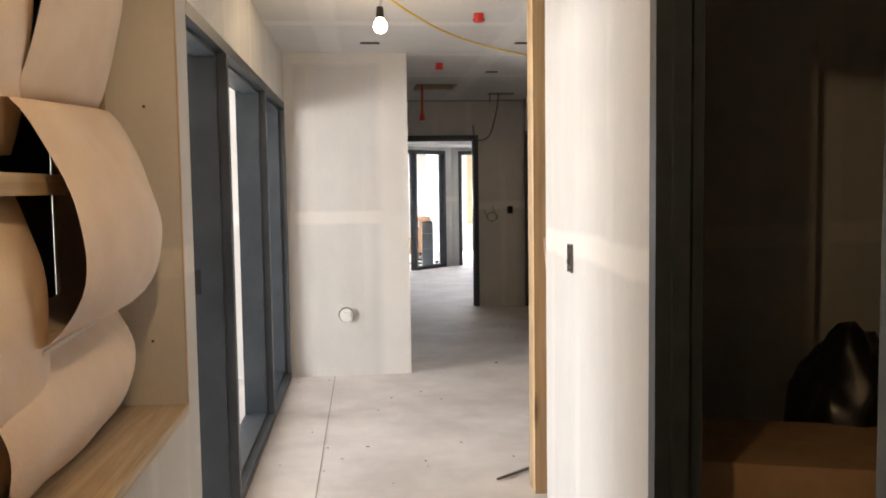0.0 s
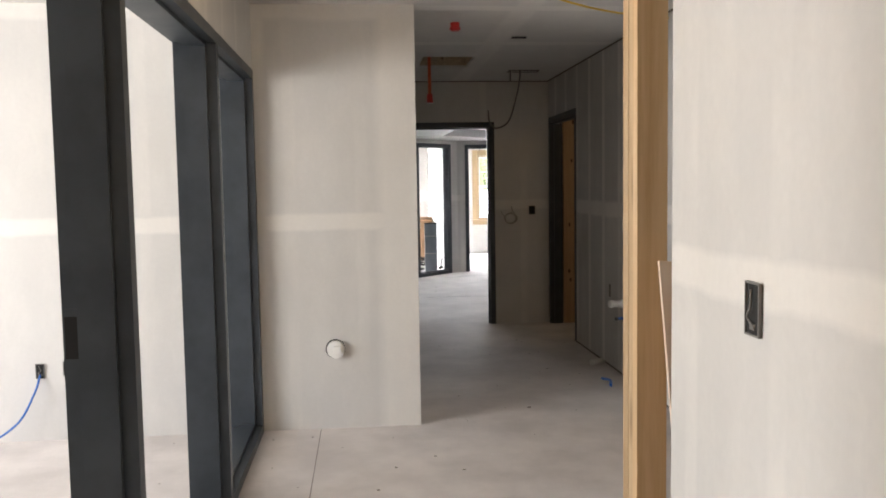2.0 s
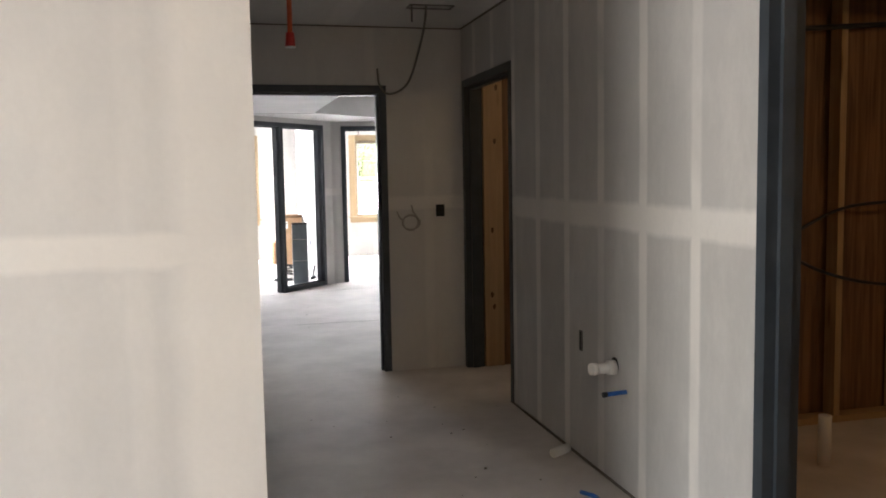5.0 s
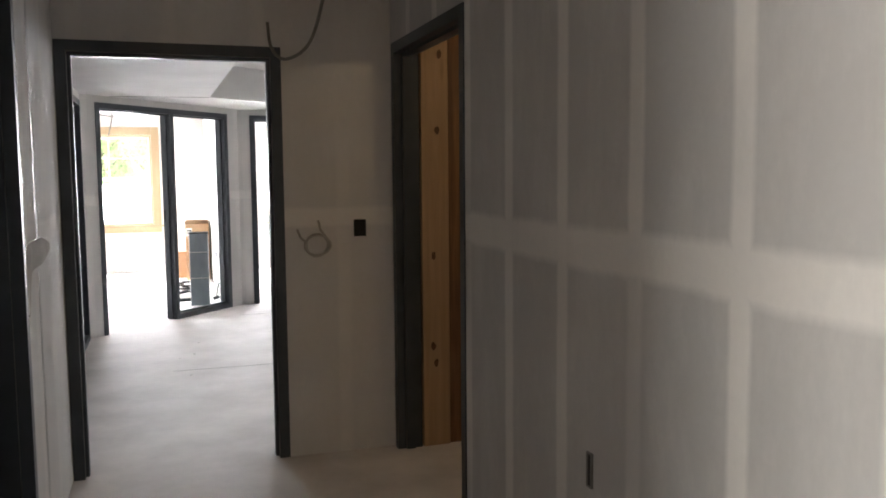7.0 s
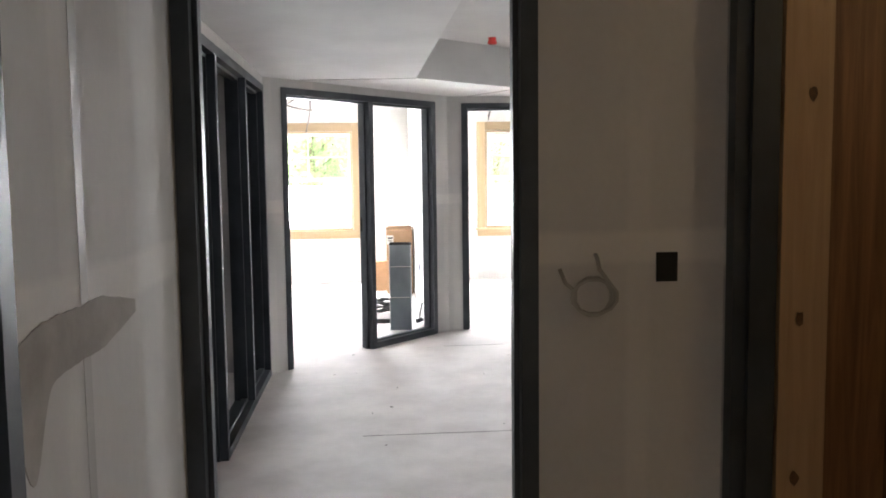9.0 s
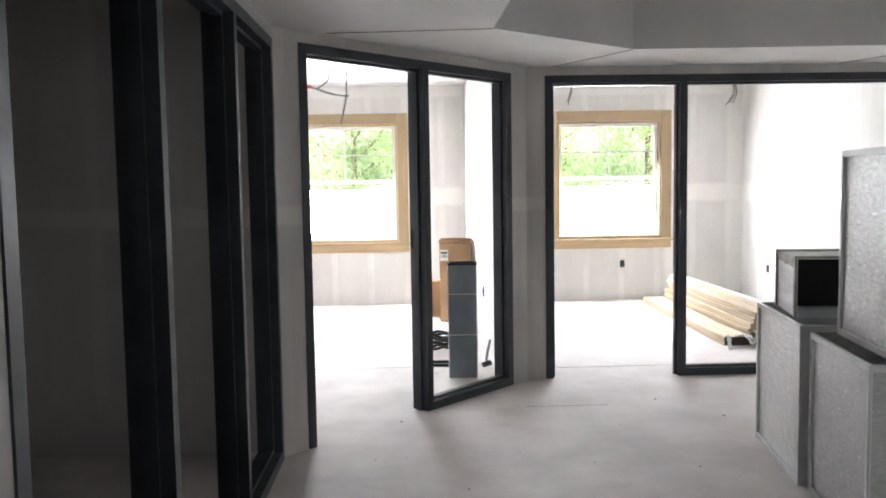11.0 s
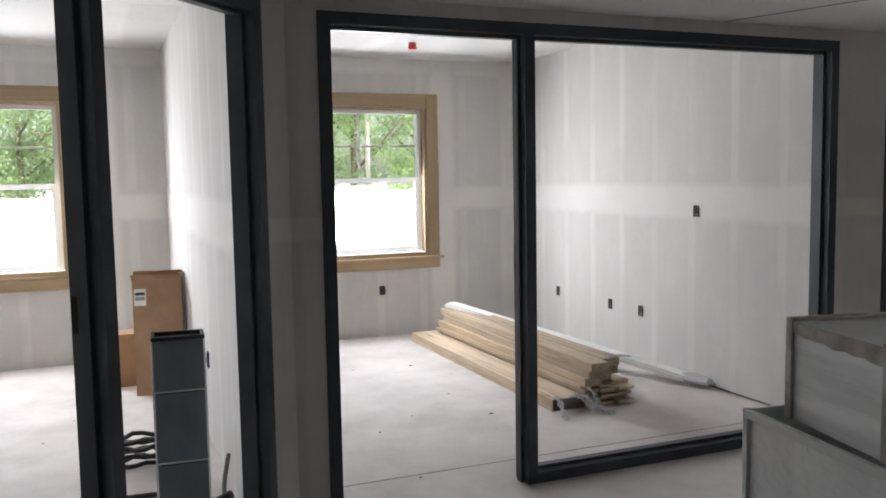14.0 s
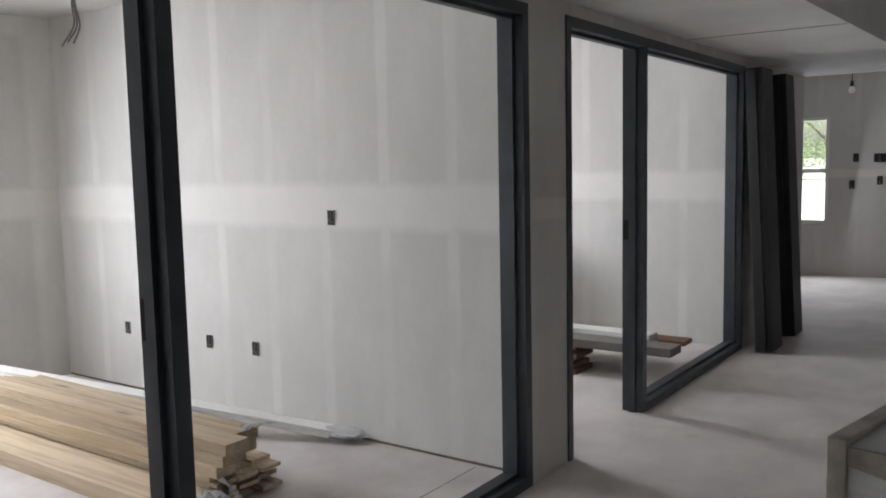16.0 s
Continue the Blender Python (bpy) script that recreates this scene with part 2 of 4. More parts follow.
def curve_points(knots, steps=8):
    """A smooth run of points through knots."""
    k = [Vector(p) for p in knots]
    k = [2 * k[0] - k[1]] + k + [2 * k[-1] - k[-2]]
    out = []
    for a, b, c, d in zip(k, k[1:], k[2:], k[3:]):
        for s in range(steps):
            t = s / steps
            out.append(0.5 * (2 * b + (c - a) * t + (2 * a - 5 * b + 4 * c - d) * t * t + (3 * b - a - 3 * c + d) * t ** 3))
    return out + [k[-2]]


def slab(axis, lo, hi, a0, a1, b0, b1, holes=()):
    """A wall or ceiling slab of real thickness along one axis, with openings through it."""
    bm = bmesh.new()
    us = sorted({a0, a1, *[min(max(v, a0), a1) for h in holes for v in h[:2]]})
    vs = sorted({b0, b1, *[min(max(v, b0), b1) for h in holes for v in h[2:]]})

    def at(u, v, w):
        co = {"x": (w, u, v), "y": (u, w, v), "z": (u, v, w)}[axis]
        return bm.verts.new(co)

    def full(i, j):
        if i < 0 or j < 0 or i >= len(us) - 1 or j >= len(vs) - 1:
            return False
        cu, cv = (us[i] + us[i + 1]) / 2, (vs[j] + vs[j + 1]) / 2
        return not any(h[0] < cu < h[1] and h[2] < cv < h[3] for h in holes)

    for i in range(len(us) - 1):
        for j in range(len(vs) - 1):
            if not full(i, j):
                continue
            u0, u1, v0, v1 = us[i], us[i + 1], vs[j], vs[j + 1]
            for w in (lo, hi):
                bm.faces.new((at(u0, v0, w), at(u1, v0, w), at(u1, v1, w), at(u0, v1, w)))
            for di, dj, p, q in ((-1, 0, (u0, v0), (u0, v1)), (1, 0, (u1, v0), (u1, v1)), (0, -1, (u0, v0), (u1, v0)), (0, 1, (u0, v1), (u1, v1))):
                if not full(i + di, j + dj):
                    bm.faces.new((at(*p, lo), at(*q, lo), at(*q, hi), at(*p, hi)))
    bmesh.ops.remove_doubles(bm, verts=bm.verts[:], dist=1e-5)
    return bm


def wall(name, axis, lo, hi, a0, a1, mat, holes=(), z0=0.0, z1=2.44, label="unpainted grey drywall with mudded joints"):
    return solid(name, slab(axis, lo, hi, a0, a1, z0, z1, holes), mat, label, kind="structure")


# ---- the building: floor, ceilings, walls ----
H, FRAME = 2.44, 2.07
solid("floor", boxed(-3.7, 14.2, -4.2, 16.6, -0.12, 0), FLOOR, "dusty pale subfloor sheets with scuffs and crumbs", kind="structure")
solid("ceiling", slab("z", H, H + 0.02, -3.7, 14.2, -4.2, 16.6, [(1.53, 1.95, 5.88, 6.50), (2.37, 2.63, 6.66, 6.76), (1.123, 2.24, 8.29, 8.53)]), CEILING, "grey unpainted drywall ceiling with mudded joints", kind="structure")
# unseen deck, added to block sun and sky and to shade the yard
solid("sun_shade_roof", boxed(-4.2, 14.7, -4.7, 17.1, 2.95, 3.15), BLACK, "unseen roof deck added to keep sun off the rooms", kind="structure")
# passage with the glazed frame and the bare stud
wall("wall_1", "x", 0.252, 0.416, 0.285, 3.94, DRY_Y, [(0.32, 3.90, -1, FRAME - 0.02)])
wall("wall_1_near", "x", 0.252, 0.456, -4.2, 0.285, DRY_Y, [(-1.33, 0.11, 0.78, 2.43)])
wall("wall_2", "y", 3.94, 4.06, -3.7, 1.335, DRY_END)
wall("wall_3", "x", 1.215, 1.335, 4.06, 7.45, DRY_Y, [(5.44, 6.35, -1, FRAME - 0.02)])
wall("wall_4", "y", 7.452, 7.572, 1.0, 2.895, DRY_X, [(1.357, 2.325, -1, 2.015)])
wall("wall_5", "x", 2.897, 3.017, 1.04, 7.572, DRY_MUD, [(6.37, 7.41, -1, FRAME - 0.02), (2.92, 3.90, -1, FRAME - 0.02)])
wall("wall_6", "x", 1.767, 1.887, -0.30, 1.04, DRY_Y)
wall("wall_6_header", "x", 1.767, 1.887, -1.35, -0.30, DRY_Y, z0=FRAME - 0.02)
wall("wall_6_near", "x", 1.767, 1.887, -4.2, -1.35, DRY_Y)
wall("wall_7", "y", 0.92, 1.04, 1.887, 2.897, DRY_X)
wall("wall_8", "y", 1.04, 1.16, 3.017, 5.6, DRY_X)
wall("wall_9", "x", 5.6, 5.72, -4.2, 7.572, DRY_Y)
wall("wall_behind", "y", -4.32, -4.2, -3.7, 5.72, DRY_X)
wall("wall_west", "x", -3.82, -3.7, -4.32, 16.6, DRY_Y, [(0.3, 2.9, 0.7, 2.05)])
wall("wall_10", "y", 7.452, 7.572, 3.017, 14.2, DRY_X)
# hall with the glazed offices
wall("wall_11", "x", 1.009, 1.121, 7.572, 11.20, DRY_Y, [(8.42, 11.13, -1, FRAME - 0.02)])
wall("wall_12", "x", 2.37, 2.53, 12.70, 16.47, DRY_OFFICE)
wall("wall_13", "y", 12.721, 12.833, 2.545, 10.5, DRY_X, [(2.71, 5.426, -1, FRAME - 0.02), (5.812, 8.602, -1, FRAME - 0.02)])
wall("wall_14", "x", 5.532, 5.652, 12.833, 16.47, DRY_OFFICE)
wall("wall_15", "x", 8.64, 8.76, 12.833, 16.47, DRY_OFFICE)
wall("wall_16", "y", 11.26, 11.38, -3.7, 1.0, DRY_X)
wall("wall_17", "x", -0.62, -0.50, 11.38, 16.47, DRY_Y)
WINDOWS = ((0.442, 1.617), (3.415, 4.59), (6.65, 7.80))
wall("wall_north", "y", 16.472, 16.63, -3.82, 14.2, DRY_BACK, [(a, b, 0.722, 2.022) for a, b in WINDOWS])
wall("wall_east", "x", 13.1, 13.22, 7.45, 16.63, DRY_Y, [(12.99, 13.38, 0.60, 1.89)])
# slanted corner of the hall, as one upright slab
slant = pose(1.236, 11.283, 0, 0, 0, 46.83)
L_A = 1.769
solid("wall_slant", slab("y", 0.006, 0.118, -0.16, L_A + 0.17, 0, H, [(0.02, L_A - 0.02, -1, FRAME - 0.02)]), DRY_DIAG, "unpainted drywall corner round a steel frame", kind="structure", m=slant)
# lowered soffit round the raised tray
SOFFIT = 2.13
bm = prism(bmesh.new(), [(1.123, 8.53), (2.25, 8.53), (2.21, 11.29), (3.105, 12.01), (10.5, 11.70), (10.5, 12.719), (2.55, 12.719), (2.41, 12.57), (1.123, 11.16)], SOFFIT, H)
solid("ceiling_soffit", bm, SOFFIT_BOARD, "lowered grey drywall soffit round a raised tray", kind="structure")

# ---- steel frames ----


def steel_frame(name, m, posts, rails, depth=0.124, height=FRAME, label="", strike=()):
    """A primed hollow steel frame without glass: jambs, mullions, heads and bottom rails with stops."""
    f = thing(name, m, label, "steel frame", kind="structure")
    last = len(posts) - 1
    a, b, w, s = 0.042, depth - 0.042, 0.05, 0.066
    for q, u in enumerate(posts):
        if q in (0, last):
            g = 1 if q == 0 else -1
            out = [(u, 0), (u + g * w, 0), (u + g * w, a), (u + g * s, a), (u + g * s, b), (u + g * w, b), (u + g * w, depth), (u, depth)]
            part("jamb", prism(bmesh.new(), out, 0, height), STEEL, f)
        else:
            h, k = 0.025, 0.041
            out = [(u - h, 0), (u + h, 0), (u + h, a), (u + k, a), (u + k, b), (u + h, b), (u + h, depth), (u - h, depth), (u - h, b), (u - k, b), (u - k, a), (u - h, a)]
            part("mullion", prism(bmesh.new(), out, 0, height - 0.0015), STEEL, f)
    for q in range(last):
        u0 = posts[q] + (w if q == 0 else 0.025)
        u1 = posts[q + 1] - (w if q + 1 == last else 0.025)
        head = [(0, height), (0, height - w), (a, height - w), (a, height - s), (b, height - s), (b, height - w), (depth, height - w), (depth, height)]
        part("head", prism(bmesh.new(), head, u0, u1, "yzx"), STEEL, f)
        if rails[q]:
            low = [(0, 0), (0, w), (a, w), (a, s), (b, s), (b, w), (depth, w), (depth, 0)]
            part("bottom_rail", prism(bmesh.new(), low, u0, u1, "yzx"), STEEL, f)
    for u in strike:
        d0, d1 = depth - 0.040, depth - 0.006
        part("strike_plate", boxed(u - 0.0008, u + 0.002, d0 - 0.006, d1 + 0.004, 0.955, 1.105), STEEL, f)
        # solid black plate in place of the shaded pocket
        part("strike_pocket", boxed(u - 0.0022, u + 0.002, d0, d1, 0.975, 1.085), BLACK, f, "open black strike pocket")
    return f


GREY = "dark blue-grey primed steel frame, unglazed, in drywall"
steel_frame("glazing_frame_west", pose(0.422, 0.30, 0, 0, 0, 90), [0, 1.01, 2.44, 3.625], [0, 1, 1], depth=0.178, label=GREY, strike=(0.984,))
steel_frame("glazing_frame_hall", pose(1.127, 8.40, 0, 0, 0, 90), [0, 0.92, 1.90, 2.75], [0, 1, 1], label=GREY)
steel_frame("glazing_frame_slant", slant, [0, 0.938, L_A], [0, 1], label=GREY, strike=(0.912,))
steel_frame("glazing_frame_office", pose(2.69, 12.715, 0), [0, 0.947, 2.756], [0, 1], label=GREY, strike=(0.921,))
steel_frame("glazing_frame_far_office", pose(5.792, 12.715, 0), [0, 0.94, 2.83], [0, 1], label=GREY, strike=(0.914,))
DOORF = "dark primed steel door frame without its door"
steel_frame("door_frame_1", pose(1.337, 7.447, 0), [0, 1.008], [0], depth=0.13, height=2.035, label=DOORF)
steel_frame("door_frame_2", pose(2.892, 7.43, 0, 0, 0, -90), [0, 1.079], [0], depth=0.13, label=DOORF)
steel_frame("door_frame_3", pose(2.892, 3.92, 0, 0, 0, -90), [0, 1.02], [0], depth=0.13, label=DOORF)
steel_frame("door_frame_4", pose(1.34, 5.42, 0, 0, 0, 90), [0, 0.95], [0], depth=0.13, label=DOORF)
steel_frame("door_frame_5", pose(1.762, -0.28, 0, 0, 0, -90), [0, 1.07], [0], depth=0.13, label=DOORF)


# ---- windows ----
GLASS = material("window_glass", (1, 1, 1), 0.0)
gp = GLASS.node_tree.nodes["Principled BSDF"]
gp.inputs["Transmission Weight"].default_value = 1.0
gp.inputs["IOR"].default_value = 1.05


def sash_window(name, x0, x1):
    w = thing(name, pose(x0, 16.472, 0.722), "white vinyl double-hung window with raw pine casing", "window", kind="structure")
    W, T = x1 - x0, 1.30
    c = 0.115
    part("side_casing", boxed(-c, -0.004, -0.02, -0.001, -0.02, T + c, bevel=0.003), CASING, w, "raw pine casing board")
    part("side_casing", boxed(W + 0.004, W + c, -0.02, -0.001, -0.02, T + c, bevel=0.003), CASING, w)
    part("head_casing", boxed(-0.003, W + 0.003, -0.02, -0.001, T + 0.004, T + c, bevel=0.003), CASING_X, w)
    part("window_sill", boxed(-c - 0.03, W + c + 0.03, -0.05, -0.001, -0.045, -0.021, bevel=0.005), CASING_X, w)
    part("apron", boxed(-c, W + c, -0.018, -0.001, -0.13, -0.046, bevel=0.003), CASING_X, w)
    for a, b, lo, hi in ((0, 0.02, 0, T), (W - 0.02, W, 0, T), (0.02, W - 0.02, T - 0.02, T), (0.02, W - 0.02, 0.001, 0.016)):
        part("jamb_liner", boxed(a, b, -0.012, 0.157, lo, hi), VINYL if hi < 0.1 else CASING, w)
    part("sill_nosing", boxed(0.001, W - 0.001, -0.03, -0.0205, -0.0205, 0.014, bevel=0.003), CASING_X, w)
    f, mid = 0.035, T * 0.51
    for a, b, lo, hi in ((0.021, 0.021 + f, 0.017, T - 0.021), (W - 0.021 - f, W - 0.021, 0.017, T - 0.021), (0.021 + f, W - 0.021 - f, T - 0.02 - f, T - 0.021), (0.021 + f, W - 0.021 - f, 0.017, f)):
        part("window_frame", boxed(a, b, 0.06, 0.13, lo, hi, bevel=0.004), VINYL, w)
    a, b = 0.021 + f, W - 0.021 - f
    part("meeting_rail", boxed(a, b, 0.065, 0.10, mid - 0.02, mid + 0.02, bevel=0.003), VINYL, w)
    part("sash_lock", boxed(W / 2 - 0.03, W / 2 + 0.03, 0.05, 0.066, mid + 0.0, mid + 0.022, bevel=0.004), VINYL, w)
    for u in (a + 0.012, b - 0.012):
        part("sash_stile", boxed(u - 0.012, u + 0.012, 0.07, 0.10, f, mid - 0.02), VINYL, w)
    part("sash_rail", boxed(a + 0.024, b - 0.024, 0.07, 0.10, f, f + 0.03), VINYL, w)
    part("muntin", boxed(W / 2 - 0.009, W / 2 + 0.009, 0.098, 0.106, mid + 0.021, T - 0.056), VINYL, w)
    zq = (mid + T - 0.04) / 2
    for a2, b2 in ((a, W / 2 - 0.01), (W / 2 + 0.01, b)):
        part("muntin", boxed(a2, b2, 0.098, 0.106, zq - 0.009, zq + 0.009), VINYL, w)
    for lo, hi in ((f, mid - 0.02), (mid + 0.02, T - 0.055)):
        pane = part("pane", boxed(a, b, 0.107, 0.111, lo, hi), GLASS, w)
        pane.visible_shadow = False
    return w


for q, (a, b) in enumerate(WINDOWS):
    sash_window(f"window_{q + 1}", a, b)
east = thing("window_4", pose(13.1, 12.99, 0.60), "narrow white vinyl double-hung window in drywall", "window", kind="structure")
for a, b, lo, hi in ((0.001, 0.045, 0.001, 1.289), (0.345, 0.389, 0.001, 1.289), (0.0455, 0.3445, 0.001, 0.05), (0.0455, 0.3445, 1.24, 1.289)):
    part("window_frame", boxed(0.03, 0.10, a, b, lo, hi, bevel=0.004), VINYL, east)
part("meeting_rail", boxed(0.035, 0.08, 0.0455, 0.3445, 0.62, 0.665, bevel=0.003), VINYL, east)
for lo, hi in ((0.051, 0.619), (0.666, 1.239)):
    part("pane", boxed(0.084, 0.088, 0.0455, 0.3445, lo, hi), GLASS, east).visible_shadow = False
# ---- outdoors ----
GROUND = noisy("bleached_concrete", (0.50, 0.49, 0.46), (0.60, 0.59, 0.56), 0.3, 0.9, bump=0.1, fine=12)
solid("ground", boxed(-900, 900, -900, 900, -0.9, -0.45), GROUND, "bright bleached concrete yard reaching the horizon", kind="structure")
# leaf colours paler than real foliage, with window glare and haze mixed in
LEAF = noisy("leaves", (0.17, 0.27, 0.10), (0.32, 0.43, 0.20), 0.5, 0.6, bump=0.0)
p, add, link = kit(LEAF)
glow = add("BsdfTranslucent")
glow.inputs[0].default_value = (0.56, 0.67, 0.40, 1)
both = add("MixShader", _0=0.5)
link(p.outputs[0], both.inputs[1])
link(glow.outputs[0], both.inputs[2])
link(both.outputs[0], LEAF.node_tree.nodes["Material Output"].inputs["Surface"])
BARK = noisy("bark", (0.17, 0.14, 0.11), (0.26, 0.22, 0.18), 5.0, 0.9, bump=0.6)


def tree(x, y, height, seed):
    r = random.Random(seed)
    t = thing("tree", pose(x, y, -0.45), "broad leafy green tree beyond the yard", "tree", "trees beyond the yard")
    bm = bmesh.new()
    limbs = []
    for k in range(7):
        a = r.uniform(0, 6.28)
        z0 = height * r.uniform(0.12, 0.5)
        L = height * r.uniform(0.25, 0.4)
        limbs.append([Vector((0, 0, z0)), Vector((math.cos(a) * L * 0.5, math.sin(a) * L * 0.5, z0 + L * 0.4)), Vector((math.cos(a) * L, math.sin(a) * L, z0 + L * 0.9))])
    me = tube([(0, 0, 0), (0.05, 0, height * 0.25), (-0.05, 0.05, height * 0.55)], 0.02 * height, 8)
    for v in me.verts:
        v.co.x *= 1 - 0.6 * v.co.z / height
        v.co.y *= 1 - 0.6 * v.co.z / height
    part("trunk", me, BARK, t)
    for l in limbs:
        part("limb", tube(l, 0.007 * height, 5), BARK, t)
    verts, faces = [], []
    clumps = [(l[2], height * r.uniform(0.13, 0.2)) for l in limbs] + [(Vector((r.gauss(0, 0.2), r.gauss(0, 0.2), r.uniform(0.05, 0.95))) * height, height * r.uniform(0.09, 0.17)) for _ in range(34)]
    for c, rad in clumps:
        for _ in range(420):
            d = Vector((r.gauss(0, 1), r.gauss(0, 1), r.gauss(0, 0.75))).normalized() * rad * r.uniform(0.35, 1.1)
            q, s = c + d, r.uniform(0.06, 0.13)
            u = Vector((r.gauss(0, 1), r.gauss(0, 1), r.gauss(0, 1))).normalized()
            w = u.orthogonal().normalized()
            n = len(verts)
            verts += [q - u * s, q + w * s * 0.6, q + u * s, q - w * s * 0.6]
            faces.append((n, n + 1, n + 2, n + 3))
    cm = bpy.data.meshes.new("crown")
    cm.from_pydata([tuple(v) for v in verts], [], faces)
    cm.materials.append(LEAF)
    crown = new("crown", cm)
    crown.parent = t


for k, (x, y, h) in enumerate(((-16, 54, 9), (-9, 50, 10), (-2, 53, 9), (4, 50, 10), (10, 52, 11), (16, 50, 9), (22, 53, 11), (29, 50, 10), (36, 54, 11), (44, 52, 10), (53, 50, 10), (13, 62, 13), (1, 62, 12), (26, 62, 13), (70, 26, 11), (78, 16, 12), (72, 34, 12))):
    tree(x, y + 8, h + 1, 30 + k)

PAINT = material("white_car_paint", (0.80, 0.80, 0.80), 0.25)
DARKGLASS = material("dark_car_glass", (0.22, 0.25, 0.28), 0.08)
TYRE = material("tyre_rubber", (0.02, 0.02, 0.02), 0.8)


def van(x, y, turn):
    # low white vehicle of car height, not a full van
    t = thing("parked_vehicle", pose(x, y, -0.45, 0, 0, turn), "white car-height vehicle parked across the bright yard", "van")
    side = [(-2.5, 0.35), (2.5, 0.35), (2.55, 0.75), (1.7, 0.95), (1.1, 1.5), (-2.4, 1.54), (-2.5, 0.9)]
    body = prism(bmesh.new(), side, -0.95, 0.95, "xzy")
    bmesh.ops.bevel(body, geom=body.edges[:], offset=0.05, segments=2, affect="EDGES")
    part("body", body, PAINT, t)
    for yy in (-0.957, 0.952):
        for a, b in ((-2.2, -0.9), (-0.75, 0.2), (0.35, 1.05)):
            part("window", boxed(a, b, yy, yy + 0.005, 1.05, 1.38), DARKGLASS, t)
    for a in (-1.6, 1.6):
        for yy in (-0.86, 0.86):
            wheel = tube([(a, yy - 0.11, 0.35), (a, yy + 0.11, 0.35)], 0.35, 18)
            part("wheel", wheel, TYRE, t)
            part("hub", tube([(a, yy - 0.12 if yy < 0 else yy + 0.105, 0.35), (a, yy - 0.105 if yy < 0 else yy + 0.12, 0.35)], 0.19, 14), PAINT, t)


van(12.2, 44.5, 48)
pole = thing("utility_pole", pose(16.0, 55, -0.45), "pale utility pole beyond the yard", "pole")
part("shaft", tube([(0, 0, 0), (0, 0, 9)], 0.14, 10), noisy("pale_wood", (0.4, 0.38, 0.34), (0.5, 0.48, 0.44), 3, 0.9), pole)
part("crossarm", boxed(-1.0, 1.0, -0.06, 0.06, 8.2, 8.35), BARK, pole)

# ---- passage: insulation recess, stud, boxes, bulb ----
STRING = material("white_strap", (0.75, 0.68, 0.60), 0.5)
SCREW = material("screw_heads", (0.05, 0.045, 0.04), 0.5)
CARD = noisy("brown_card", (0.36, 0.22, 0.12), (0.45, 0.29, 0.17), 5.0, 0.75, bump=0.1)
YELLOW = material("yellow_cable", (0.75, 0.50, 0.04), 0.45)
CABLE = material("grey_cable", (0.16, 0.15, 0.14), 0.5)
CABLE_BLACK = material("black_cable", (0.015, 0.015, 0.017), 0.45)
LABELW = material("white_label", (0.80, 0.80, 0.78), 0.6)
INK = material("black_ink", (0.03, 0.03, 0.03), 0.6)
FILM = material("clear_film", (0.88, 0.89, 0.90), 0.15)
FILM.node_tree.nodes["Principled BSDF"].inputs["Transmission Weight"].default_value = 0.3
FILM.node_tree.nodes["Principled BSDF"].inputs["IOR"].default_value = 1.15


def pillow(y0, y1, z0, z1, x0, bulge, lean=0.0, seed=0, nu=22, nv=22, sag=1.0):
    """A swelling batt face, pinched along its top and bottom."""
    bm = bmesh.new()
    rng = Vector((seed * 3.1, seed * 1.7, 0.0))
    rows = []
    for j in range(nv + 1):
        v = j / nv
        row = []
        for i in range(nu + 1):
            u = i / nu
            s = max(math.sin(math.pi * max(u, 0.5)), 0.0) ** 0.22 * (0.88 + 0.24 * min(u, 0.5)) * (0.5 + 0.5 * max(math.sin(math.pi * v ** sag), 0.0) ** 0.8)
            y = y0 + (y1 - y0) * u + lean * math.sin(math.pi * v) * (1 - u)
            z = z0 + (z1 - z0) * v + 0.035 * (u - 0.5)
            wr = noise.noise(Vector((y * 5, z * 6, 0)) + rng) * 0.014 + noise.noise(Vector((y * 17, z * 9, 4)) + rng) * 0.004
            row.append(bm.verts.new((x0 + bulge * s + wr * s, y, z)))
        rows.append(row)
    left = {row[0] for row in rows}
    for a, b in zip(rows, rows[1:]):
        for i in range(nu):
            f = bm.faces.new((a[i], a[i + 1], b[i + 1], b[i]))
            f.smooth = True
    edge = [e for e in bm.edges if e.is_boundary and not (e.verts[0] in left and e.verts[1] in left)]
    ret = bmesh.ops.extrude_edge_only(bm, edges=edge)
    for v in ret["geom"]:
        if isinstance(v, bmesh.types.BMVert):
            v.co.x = 0.045
    return bm


TANBOARD = noisy("tan_side_board", (0.47, 0.34, 0.245), (0.57, 0.43, 0.315), 4.0, 0.7, bump=0.1)
recess = thing("insulated_recess", pose(0.058, -0.08, 0), "open wall recess with pine sill, packed with bulging faced batts", "wall recess", kind="structure")
# recess back coloured black to give the shade between the batts
part("shade_black_back", boxed(0.00, 0.03, -1.25, 0.19, 0.70, 2.43), BLACK, recess)
part("side_board", boxed(0.031, 0.402, 0.191, 0.205, 0.78, 2.43), TANBOARD, recess, "tan paper-faced side board")
part("side_board", boxed(0.031, 0.402, -1.265, -1.251, 0.78, 2.43), PAPER, recess)
part("sill_board", boxed(0.031, 0.404, -1.25, 0.19, 0.755, 0.785, bevel=0.003), PINE_Y, recess, "raw pine sill board")
for z in (0.98, 1.24, 1.68, 2.02):
    part("screw", boxed(0.30, 0.308, 0.1885, 0.1912, z - 0.004, z + 0.004), SCREW, recess)
